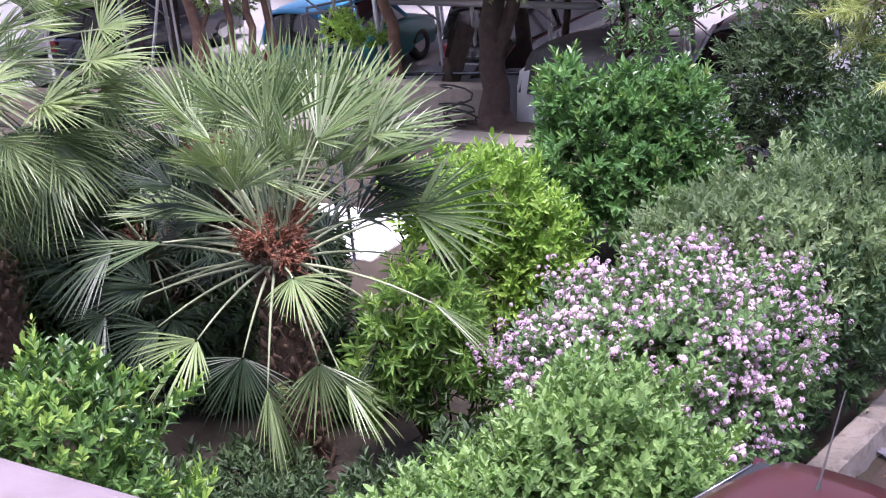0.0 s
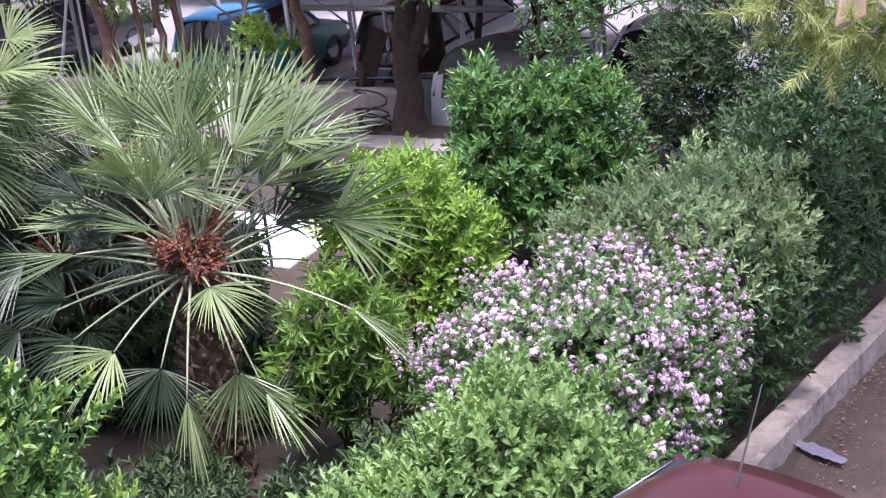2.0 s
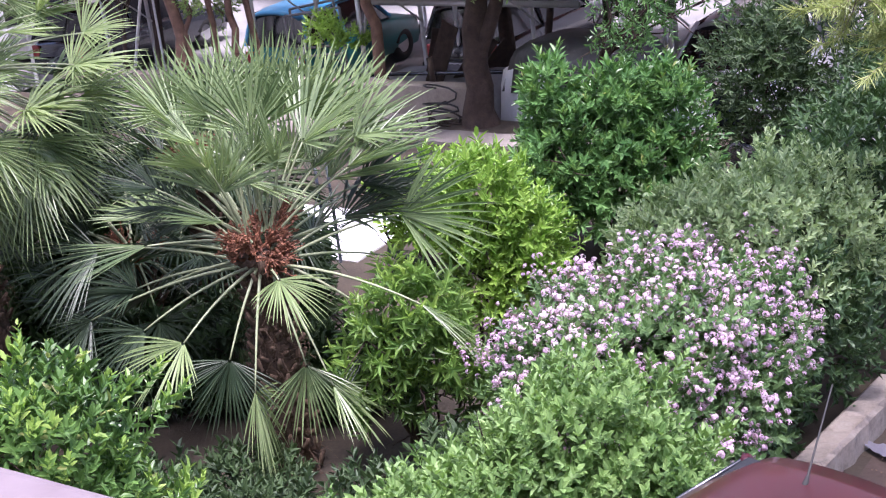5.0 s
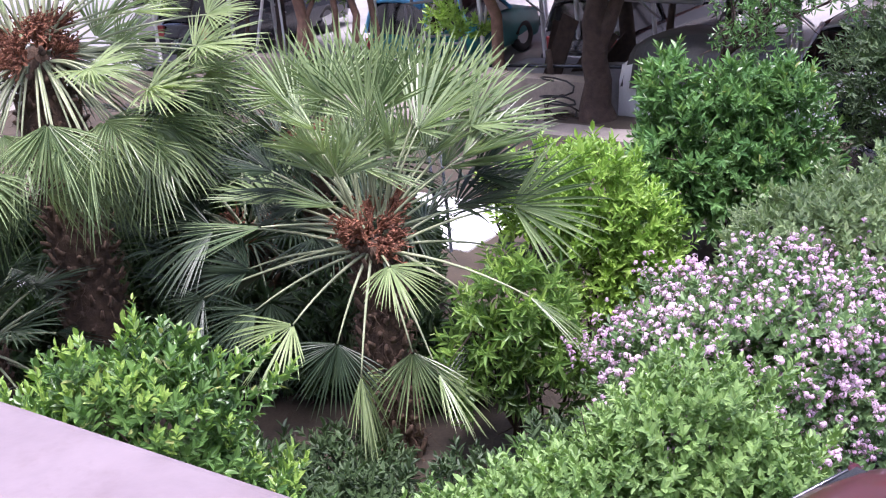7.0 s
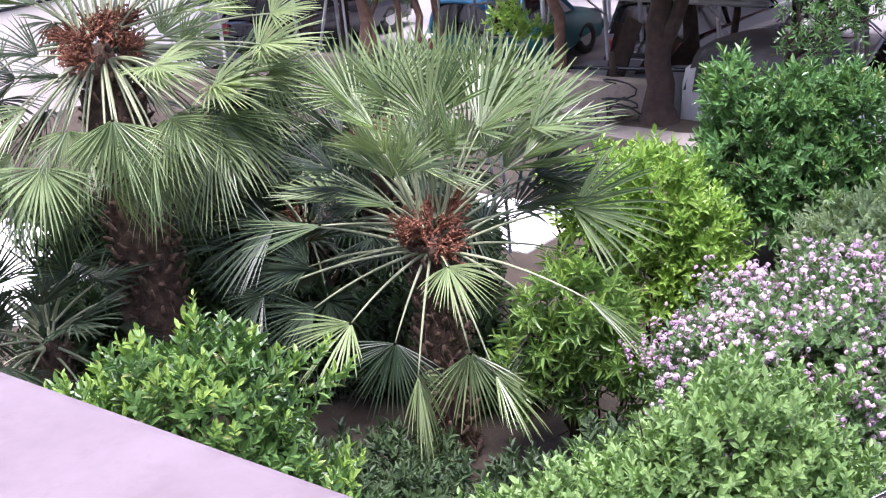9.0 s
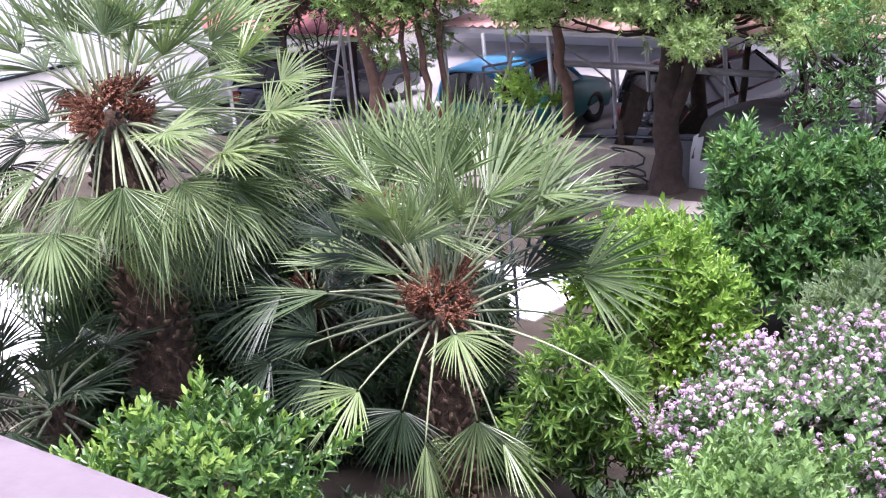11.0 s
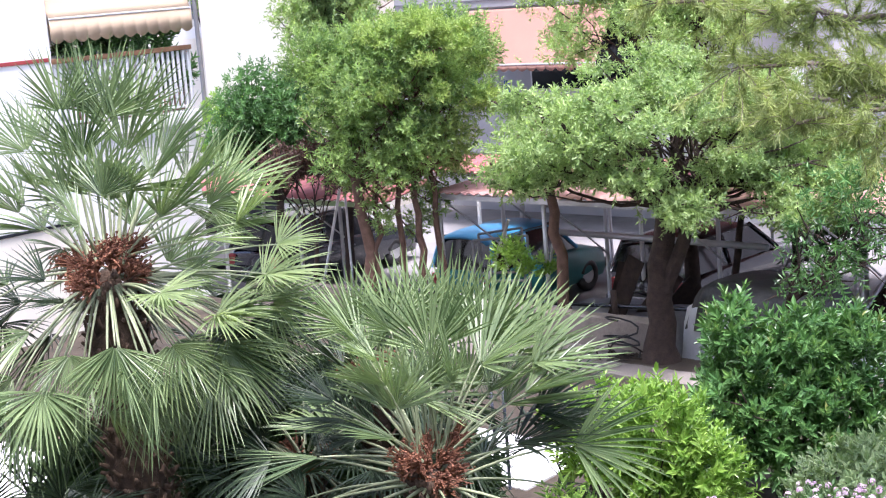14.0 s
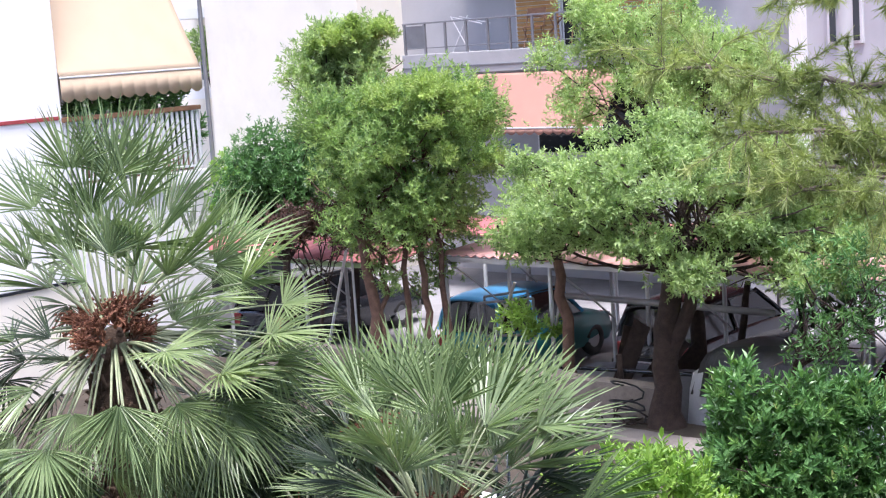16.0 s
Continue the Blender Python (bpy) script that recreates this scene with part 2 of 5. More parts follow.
def part(name, src, mat, parent=None, label="", smooth=False, kind=""):
    """Links an Acc or a bmesh as one mesh object under its thing."""
    if isinstance(src, Acc):
        me = src.mesh(name, mat, smooth)
    else:
        me = bpy.data.meshes.new(name)
        src.to_mesh(me)
        src.free()
        me.materials.append(mat)
        if smooth:
            me.polygons.foreach_set("use_smooth", np.full(len(me.polygons), True))
    ob = new(name, me)
    if parent is not None:
        ob.parent = parent
    return tagged(ob, label=label, kind=kind)


def thing(name, m, label, category, group="", kind=""):
    ob = new(name)
    ob.empty_display_size = 0.2
    ob.matrix_world = m
    return tagged(ob, label, category, group, kind)


def unit(a):
    a = np.asarray(a, dtype=float)
    return a / np.maximum(np.linalg.norm(a, axis=-1, keepdims=True), 1e-9)


def tube(acc, pts, radii, sides=8):
    pts = np.asarray(pts, dtype=float)
    n = len(pts)
    radii = np.broadcast_to(np.asarray(radii, dtype=float), (n,))
    tan = unit(np.gradient(pts, axis=0))
    ref = np.array([0.0, 0.0, 1.0]) if abs(tan[:, 2]).mean() < 0.8 else np.array([1.0, 0.0, 0.0])
    s = unit(np.cross(tan, ref))
    u = np.cross(s, tan)
    an = np.linspace(0, 2 * np.pi, sides, endpoint=False)
    ring = s[:, None] * np.cos(an)[None, :, None] + u[:, None] * np.sin(an)[None, :, None]
    v = pts[:, None] + ring * radii[:, None, None]
    i, j = np.meshgrid(np.arange(n - 1), np.arange(sides), indexing="ij")
    k = (j + 1) % sides
    f = np.stack([i * sides + j, i * sides + k, (i + 1) * sides + k, (i + 1) * sides + j], -1)
    v = np.concatenate([v.reshape(-1, 3), pts[[0, -1]]])
    caps = []
    for e, row in ((n * sides, 0), (n * sides + 1, n - 1)):
        for q in range(0, sides, 2):
            caps.append([e, row * sides + q, row * sides + (q + 1) % sides, row * sides + (q + 2) % sides])
    acc.add(v, np.concatenate([f.reshape(-1, 4), np.array(caps)]))


def bez(a, b, c, n=8):
    t = np.linspace(0, 1, n)[:, None]
    a, b, c = (np.asarray(p, dtype=float) for p in (a, b, c))
    return a * (1 - t) ** 2 + 2 * b * t * (1 - t) + c * t * t


def block(acc, m, sx, sy, sz):
    """Box of full sizes sx, sy, sz, centred on m."""
    v = np.array([[x * sx / 2, y * sy / 2, z * sz / 2, 1] for x in (-1, 1) for y in (-1, 1) for z in (-1, 1)])
    v = (np.array(m) @ v.T).T[:, :3]
    acc.add(v, [[0, 1, 3, 2], [4, 6, 7, 5], [0, 4, 5, 1], [2, 3, 7, 6], [0, 2, 6, 4], [1, 5, 7, 3]])


def slab(sx, sy, sz, m=None, bevel=0.0, seg=2):
    """A bevelled box as a bmesh."""
    bm = bmesh.new()
    bmesh.ops.create_cube(bm, size=1.0)
    bmesh.ops.scale(bm, vec=(sx, sy, sz), verts=bm.verts)
    if bevel:
        bmesh.ops.bevel(bm, geom=list(bm.edges), offset=bevel, segments=seg, affect="EDGES", profile=0.6)
    if m is not None:
        bmesh.ops.transform(bm, matrix=m, verts=bm.verts)
    return bm


def leaves(acc, base, d, nrm, length, width, curl=0.15, fold=0.15):
    """Folded six-cornered leaves: base points, directions, upper sides, lengths and widths."""
    base, d = np.asarray(base, dtype=float), unit(d)
    side = unit(np.cross(d, nrm))
    up = np.cross(side, d)
    L, W = np.asarray(length)[:, None], np.asarray(width)[:, None]
    c = np.asarray(curl) if np.ndim(curl) == 0 else np.asarray(curl)[:, None]
    mid1, mid2 = base + d * L * 0.3 + up * W * -fold * 0.2, base + d * L * 0.68 - up * L * c * 0.4
    r1, l1 = mid1 + side * W * 0.46 + up * W * fold, mid1 - side * W * 0.46 + up * W * fold
    r2, l2 = mid2 + side * W * 0.4 + up * W * fold, mid2 - side * W * 0.4 + up * W * fold
    tip = base + d * L - up * L * c
    v = np.stack([base, r1, r2, tip, l2, l1], 1).reshape(-1, 3)
    o = np.arange(len(base))[:, None] * 6
    f = np.concatenate([o + [0, 1, 2, 3], o + [0, 3, 4, 5]])
    acc.add(v, f)


def lump_points(rng, lumps, n, inner=0.55, ztop=-0.75):
    """Points over the outer shell of a union of ellipsoids, with the outward directions."""
    P, D = [], []
    vol = np.array([l[3] * l[4] + l[4] * l[5] + l[3] * l[5] for l in lumps])
    cnt = (vol / vol.sum() * n).astype(int)
    for (cx, cy, cz, rx, ry, rz), k in zip(lumps, cnt):
        d = unit(rng.normal(size=(k * 2, 3)))
        d = d[d[:, 2] > ztop][:k]
        r = inner + (1.0 - inner) * rng.random(len(d)) ** 0.5
        wob = np.array([1 + 0.34 * noise.noise(Vector((p * 2.3 + np.array([cx, cy, cz])).tolist())) + 0.2 * noise.noise(Vector((p * 6.0 + np.array([cy, cz, cx])).tolist())) for p in d])
        p = d * np.array([rx, ry, rz]) * (r * wob)[:, None] + np.array([cx, cy, cz])
        P.append(p)
        D.append(unit(d / np.array([rx, ry, rz])))
    P, D = np.concatenate(P), np.concatenate(D)
    deep = np.zeros(len(P), bool)
    for cx, cy, cz, rx, ry, rz in lumps:
        q = (P - np.array([cx, cy, cz])) / np.array([rx, ry, rz])
        deep |= (q ** 2).sum(1) < (inner * 0.85) ** 2
    return P[~deep], D[~deep]


def sprigs(acc, rng, P, D, per=8, size=0.09, ratio=0.38, up=0.5, stem=0.12, spread=0.9, curl=0.15, jitter=0.5, wood=None):
    """Shoots at P that point along D (turned upwards by up), each with leaves set round it."""
    n = len(P)
    ax = unit(D + np.array([0, 0, up]) + rng.normal(size=(n, 3)) * jitter * 0.5)
    ref = unit(rng.normal(size=(n, 3)))
    e1 = unit(np.cross(ax, ref))
    e2 = np.cross(ax, e1)
    sz = size * rng.uniform(0.7, 1.25, n)
    for k in range(per):
        t = (k + 0.5) / per
        an = k * 2.4 + rng.uniform(-0.4, 0.4, n)
        out = e1 * np.cos(an)[:, None] + e2 * np.sin(an)[:, None]
        el = spread * (1.15 - 0.75 * t)
        d = unit(ax * np.cos(el) + out * np.sin(el) + rng.normal(size=(n, 3)) * 0.12)
        b = P + ax * (stem * (t - 0.6))[..., None] if np.ndim(t) else P + ax * stem * (t - 0.6)
        L = sz * rng.uniform(0.75, 1.15, n) * (1.0 - 0.35 * abs(t - 0.45))
        leaves(acc, b, d, ax + out * 0.05, L, L * ratio, curl)
    if wood is not None:
        for p, a in zip(P[::3], ax[::3]):
            tube(wood, [p - a * stem * 2.2, p - a * stem * 0.6, p + a * stem * 0.35], [0.005, 0.004, 0.002], 4)


def limb_path(rng, a, b, bend=0.15, n=7, sag=0.0):
    a, b = np.asarray(a, dtype=float), np.asarray(b, dtype=float)
    ln = np.linalg.norm(b - a)
    m = (a + b) / 2 + rng.normal(size=3) * bend * ln * 0.5 + np.array([0, 0, -sag * ln])
    p = bez(a, m, b, n)
    p[1:-1] += rng.normal(size=(n - 2, 3)) * ln * 0.012
    return p


def shrub(name, label, category, base, lumps, n, mat, seed, size=0.09, ratio=0.38, per=8, up=0.5, stem=0.12, spread=0.9, stems=7, curl=0.15, inner=0.5, stem_mat=None, group="", thick=0.022, ztop=-0.75, fresh=0.0, fresh_mat=None):
    rng = np.random.default_rng(seed)
    t = thing(name, pose(*base), label, category, group)
    b = np.array(base)
    lumps = [(l[0] - b[0], l[1] - b[1], l[2] - b[2], *l[3:]) for l in lumps]
    wood = Acc()
    for k in range(stems):
        l = lumps[k % len(lumps)]
        end = np.array(l[:3]) + rng.normal(size=3) * np.array(l[3:]) * 0.35
        st = np.array([rng.normal() * 0.06, rng.normal() * 0.06, -0.05])
        p = limb_path(rng, st, end, 0.3, 8)
        tube(wood, p, np.linspace(thick, thick * 0.25, len(p)), 6)
        for q in range(5):
            i = rng.integers(3, 8)
            e2 = p[i] + unit(rng.normal(size=3) + np.array([0, 0, 0.3])) * np.array(l[3:]) * rng.uniform(0.5, 0.85)
            tube(wood, limb_path(rng, p[i], e2, 0.3, 5), np.linspace(thick * 0.4, thick * 0.1, 5), 5)
    P, D = lump_points(rng, lumps, n, inner, ztop)
    fol = Acc()
    sprigs(fol, rng, P, D, per, size, ratio, up, stem, spread, curl)
    part("branching", wood, stem_mat or M_BARK, t, smooth=True)
    part("foliage", fol, mat, t, kind="stuff")
    if fresh:
        k = (D[:, 2] > 0.1) & (rng.random(len(P)) < fresh)
        tips = Acc()
        sprigs(tips, rng, P[k] + D[k] * 0.05 + np.array([0, 0, 0.03]), D[k], 7, size * 0.85, ratio, 1.1, stem, 0.75, curl)
        part("new_growth", tips, fresh_mat, t, "pale green shoot tips", kind="stuff")
    return t, P + b, D


# ---- fan palms ----
def fan_blade(rng, hub, axis, up, radius, segs, span, droop, cone=0.25, ragged=0.08):
    """Pleated fan: segments that part half-way and taper to points."""
    acc = Acc()
    axis = unit(axis)
    side = unit(np.cross(axis, up))
    up = np.cross(side, axis)
    an = np.linspace(-span / 2, span / 2, segs) + rng.normal(size=segs) * 0.015
    half = span / segs / 2
    st = np.array([0.04, 0.22, 0.42, 0.68, 0.88, 1.0])
    wd = np.array([1.0, 1.0, 0.86, 0.6, 0.33, 0.04])
    for a in an:
        r = radius * (0.6 + 0.4 * math.cos(a * 0.75)) * rng.uniform(1 - ragged, 1 + ragged)
        d = axis * math.cos(a) + side * math.sin(a) + up * (cone * (0.25 + 0.75 * abs(math.sin(a))) + rng.normal() * 0.05)
        d = unit(d)
        lat = unit(-axis * math.sin(a) + side * math.cos(a))
        nn = np.cross(lat, d)
        tw = rng.normal() * 0.18
        dr = droop * rng.uniform(0.6, 1.5)
        rr = st * r
        w = np.minimum(rr, radius * 0.42) * half * 1.04 * wd
        w[0] = max(w[0], 0.003)
        mid = hub + d * rr[:, None] + np.array([0, 0, -1.0]) * (dr * r * np.clip(st - 0.3, 0, 1) ** 2 * 1.6)[:, None] - nn * (w * 0.55)[:, None]
        l2 = unit(lat + nn * tw)
        lo, hi = mid - l2 * w[:, None] + nn * (w * 0.9)[:, None], mid + l2 * w[:, None] + nn * (w * 0.9)[:, None]
        v = np.stack([lo, mid, hi], 1).reshape(-1, 3)
        i = np.arange(len(st) - 1)[:, None] * 3
        acc.add(v, np.concatenate([i + [0, 1, 4, 3], i + [1, 2, 5, 4]]))
    return acc


def fan_palm(name, label, base, heart, fronds, seed, trunk_r=0.17, blade=0.62, group="fan palms", fruit=10, stubs=170, lean=(0, 0), placed=()):
    """fronds: (azimuth, elevation at the start, petiole length, sag, blade factor, droop, 0 fresh 1 grown 2 grown with
    shade in its colour).
    """
    rng = np.random.default_rng(seed)
    t = thing(name, pose(*base), label, "palm tree", group)
    b, h = np.array(base, dtype=float), np.array(heart, dtype=float)
    h = h - b
    tr = Acc()
    path = bez((0, 0, -0.1), (lean[0], lean[1], h[2] * 0.5), h, 14)
    rad = trunk_r * (1.0 + 0.12 * np.sin(np.arange(14) * 1.9)) * np.linspace(1.05, 0.8, 14)
    rad[-2:] *= np.array([0.7, 0.3])
    tube(tr, path, rad, 16)
    part("trunk", tr, M_PALMBARK, t, smooth=True)
    sb, fib = Acc(), Acc()
    for k in range(stubs):
        f = (k + 0.5) / stubs
        p = path[min(13, int(f * 13))] * (1 - (f * 13) % 1) + path[min(13, int(f * 13) + 1)] * ((f * 13) % 1)
        an = k * 2.39996
        o = np.array([math.cos(an), math.sin(an), 0])
        r = trunk_r * (1.05 - 0.25 * f)
        e = p + o * (r + rng.uniform(0.03, 0.09)) + np.array([0, 0, rng.uniform(0.02, 0.1)])
        tube(sb, [p + o * r * 0.8, p + o * (r + 0.02), e], [0.03, 0.024, 0.013], 5)
        for q in range(3):
            s0 = p + o * r * 0.95 + rng.normal(size=3) * 0.03
            tube(fib, [s0, s0 + o * 0.05 + rng.normal(size=3) * 0.03, s0 + o * 0.07 + np.array([0, 0, -0.08]) + rng.normal(size=3) * 0.05], [0.003, 0.002, 0.001], 3)
    part("leaf_base_cover", sb, M_STUB, t, "cut brown leaf stubs", smooth=True, kind="stuff")
    part("fibre_coat", fib, M_STUB, t, "dark hairy fibre", kind="stuff")
    def leaf(pet, nrm, size, droop, tone, axis, span, cone):
        """A petiole with its fan: nrm is the upper side, turned a little by chance. Tone 3 is a fan narrowed to look
        edge-on from the camera.
        """
        sp = rng.uniform(*span) if tone != 3 else 50
        side = unit(np.cross(axis, nrm))
        tw = rng.normal() * 0.3
        up = unit(np.cross(side, axis) * math.cos(tw) + side * math.sin(tw))
        bl = fan_blade(rng, pet[-1], axis, up, size, max(18, int(sp / (4.8 if axis[2] < -0.35 else 5.8))), radians(sp), droop, cone)
        fr = part("frond", bl, (M_FAN_YOUNG, M_FAN, M_FAN_SHADE, M_FAN)[tone], t)
        pa = Acc()
        tube(pa, pet, np.linspace(0.013, 0.006, len(pet)), 6)
        part("petiole", pa, M_PETIOLE, fr, smooth=True)

    for hx, hy, hz, tx, ty, tz, tone in placed:
        hub, tip = h + np.array([hx, hy, hz]), h + np.array([tx, ty, tz])
        rad = math.hypot(hx, hy)
        o = np.array([hx, hy, 0]) / max(rad, 0.05)
        low = hz < 0.2
        start = h + o * trunk_r * 0.6 + np.array([0, 0, 0.1 if not low else -0.1])
        ln = np.linalg.norm(hub - start)
        ax = unit(tip - hub)
        ctl = (start + hub) / 2 + np.array([0, 0, (0.1 if low else 0.04) * ln]) + (0 if low else 0.04) * ln * -o
        nrm = np.array([0, 0, 1.0]) - o * 0.35 + np.array([0.05, -0.25, 0])
        hang = ax[2] < -0.35
        size = min(max(np.linalg.norm(tip - hub), 0.42), 0.64 if hang else 0.82)
        leaf(bez(start, ctl, hub, 8), nrm, size, 0.04 if not low else 0.12, tone, ax, (115, 165) if hang else ((120, 165) if not low else (130, 180)), rng.uniform(0.12, 0.28) if hang else rng.uniform(0.3, 0.55))
    for az, el, pl, sag, bf, droop, tone in fronds:
        a, e = radians(az), radians(el)
        d = np.array([math.sin(a) * math.cos(e), math.cos(a) * math.cos(e), math.sin(e)])
        o = np.array([math.sin(a), math.cos(a), 0])
        start = h + o * trunk_r * 0.55 + np.array([0, 0, rng.uniform(-0.12, 0.05) + 0.15 * math.sin(e)])
        end = start + d * pl + np.array([0, 0, -sag * pl])
        pet = bez(start, start + d * pl * 0.55, end, 7)
        leaf(pet, np.array([0, 0, 1.0]) - o * 0.4, blade * bf, droop, tone, unit(pet[-1] - pet[-2] + rng.normal(size=3) * 0.06), (120, 175), rng.uniform(0.25, 0.5))
    for k in range(fruit):
        an = k * 2.4 + rng.uniform(-0.3, 0.3)
        o = np.array([math.cos(an), math.sin(an), 0])
        lift = rng.uniform(-0.16, 0.14)
        c = h + o * trunk_r * rng.uniform(0.1, 1.05) * (1.0 - 1.6 * max(0.0, lift)) + np.array([0, 0, lift])
        bunch = Acc()
        ax = unit(o + np.array([0, 0, rng.uniform(0.3, 1.2) + 2.5 * max(0.0, lift)]))
        stalk = c + ax * 0.07
        tube(bunch, [c - ax * 0.04, c, stalk], [0.014, 0.014, 0.01], 5)
        for q in range(46):
            dd = unit(ax + rng.normal(size=3) * 0.42)
            ln = rng.uniform(0.1, 0.22)
            st = c + ax * rng.uniform(0.0, 0.08)
            tip = st + dd * ln + np.array([0, 0, -0.015])
            tube(bunch, [st, st + dd * ln * 0.5 + rng.normal(size=3) * 0.006, tip], [0.006, 0.005, 0.003], 4)
            for w in range(2):
                bp = st + dd * ln * rng.uniform(0.4, 1.0) + rng.normal(size=3) * 0.008
                z = rng.uniform(0.009, 0.015)
                block(bunch, Matrix.Translation(bp.tolist()) @ Euler(rng.uniform(0, 3, 3).tolist()).to_matrix().to_4x4(), z, z, z * 1.5)
        part("fruit_head", bunch, M_FRUIT, t, "dry russet fruit head")
    return t


# ---- plan: the street grid is turned 42 degrees to the view ----
GA, GC = Vector((0.743, -0.669, 0)), Vector((0.669, 0.743, 0))
GRID_TURN = -42.0


def g(u, v, z=0.0):
    """A place from metres along the facades (u) and away from the camera's block (v)."""
    p = GA * u + GC * v
    return (p.x, p.y, z)


def gpose(u, v, z=0.0, turn=0.0):
    x, y, z = g(u, v, z)
    return pose(x, y, z, 0, 0, GRID_TURN + turn)


# ---- ground ----
def ground_sheet():
    """One sheet: driveway at 0, garden bed raised a little, parking yard lower behind the back wall."""
    us = np.unique(np.concatenate([np.linspace(-400, -40, 6), np.linspace(-34, 14, 60), np.linspace(20, 400, 6)]))
    vs = np.unique(np.concatenate([np.linspace(-300, -10, 5), np.linspace(-6, 16.1, 50), [16.16, 16.24], np.linspace(16.4, 30, 18), np.linspace(36, 500, 7)]))
    acc = Acc()
    V = []
    for u in us:
        for v in vs:
            z = -0.45 if v > 16.2 else 0.0
            n = noise.noise(Vector((u * 0.9, v * 0.9, 0))) * 0.03 + noise.noise(Vector((u * 3.1, v * 3.1, 3))) * 0.012
            V.append(g(u, v, z + (n if v < 16.2 else n * 0.2)))
    i, j = np.meshgrid(np.arange(len(us) - 1), np.arange(len(vs) - 1), indexing="ij")
    k = len(vs)
    acc.add(V, np.stack([i * k + j, (i + 1) * k + j, (i + 1) * k + j + 1, i * k + j + 1], -1))
    ob = part("ground", acc, M_DIRT, None, "brown trodden dirt ground with fine litter", True, "structure")
    me = ob.data
    me.materials.append(M_YARD)
    cent = np.zeros(len(me.polygons) * 3, dtype=np.float32)
    me.polygons.foreach_get("center", cent)
    cent = cent.reshape(-1, 3)
    me.materials.append(M_SOIL)
    cu, cv = cent[:, 0] * 0.743 - cent[:, 1] * 0.669, cent[:, 0] * 0.669 + cent[:, 1] * 0.743
    me.polygons.foreach_set("material_index", np.where(cv > 16.18, 1, np.where(cu < -3.2, 2, 0)).astype(np.int32))
    return tagged(ob, category="ground")


ground_sheet()

# ---- palms ----
def frond_ring(rng, n, el0, el1, pl, tone=1, sag=0.18, droop=0.12, az0=0.0, az1=360.0):
    out = []
    for k in range(n):
        az = az0 + (az1 - az0) * ((k * 0.618034 + rng.uniform(0, 0.08)) % 1.0)
        el = el0 + (el1 - el0) * (k + rng.random()) / n
        out.append((az, el, pl * rng.uniform(0.85, 1.12), sag * rng.uniform(0.6, 1.3), rng.uniform(0.9, 1.1), droop, tone))
    return out


rng = np.random.default_rng(11)
# fronds by hub and tip, in metres from the heart of the palm, and tone
PALM1_UPPER = [
    (0.05, 0.25, 0.79, 0.05, 0.45, 1.43, 1), (0.25, 0.50, 0.81, 0.30, 0.75, 1.42, 1), (0.44, 0.35, 0.83, 0.76, 0.50, 1.27, 1),
    (0.40, 0.10, 0.71, 1.12, 0.15, 1.13, 1), (0.76, 0.10, 0.70, 1.45, 0.10, 0.71, 1), (0.68, -0.15, 0.55, 1.35, -0.25, 0.63, 1),
    (0.60, 0.20, 0.08, 1.33, 0.20, 0.18, 2), (1.00, -0.10, 0.14, 1.67, -0.15, 0.05, 1), (-0.22, 0.30, 0.96, -0.46, 0.45, 1.46, 1),
    (-0.43, 0.10, 0.92, -0.86, 0.15, 1.35, 1), (-0.31, -0.10, 0.84, -0.73, -0.20, 1.05, 1), (-0.26, -0.25, 0.71, -0.72, -0.40, 0.85, 1),
]
PALM1_CROWN = [
    (0.14, 0.75, 0.79, 0.19, 1.00, 1.42, 1), (-0.09, 0.55, 0.91, -0.22, 0.75, 1.47, 1), (0.57, 0.60, 0.65, 1.05, 0.80, 1.16, 1),
    (0.66, 0.40, 0.63, 1.29, 0.50, 0.90, 1), (0.55, 0.30, 0.35, 1.24, 0.40, 0.34, 1), (-0.48, 0.50, 0.96, -0.77, 0.65, 1.37, 1),
    (-0.58, 0.30, 0.72, -0.98, 0.40, 0.99, 2), (-0.65, 0.10, 0.53, -1.07, 0.10, 0.62, 2), (0.04, 0.05, 0.62, 0.05, 0.10, 0.96, 1),
    (0.20, -0.05, 0.61, 0.41, -0.05, 0.96, 1), (-0.08, 0.00, 0.61, -0.22, 0.05, 1.00, 1), (0.51, 0.80, 0.74, 0.67, 1.00, 1.29, 1),
]
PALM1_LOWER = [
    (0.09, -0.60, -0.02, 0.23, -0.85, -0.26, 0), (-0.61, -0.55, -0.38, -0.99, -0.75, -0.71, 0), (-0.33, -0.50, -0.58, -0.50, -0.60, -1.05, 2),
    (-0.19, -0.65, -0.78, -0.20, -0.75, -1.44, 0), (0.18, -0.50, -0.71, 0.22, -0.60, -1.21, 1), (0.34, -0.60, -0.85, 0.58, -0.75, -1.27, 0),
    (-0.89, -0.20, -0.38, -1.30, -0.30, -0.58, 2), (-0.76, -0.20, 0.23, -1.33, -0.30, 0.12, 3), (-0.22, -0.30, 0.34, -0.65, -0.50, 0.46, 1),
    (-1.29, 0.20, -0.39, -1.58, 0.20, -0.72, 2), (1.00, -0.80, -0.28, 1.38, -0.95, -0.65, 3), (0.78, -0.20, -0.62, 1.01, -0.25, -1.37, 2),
]
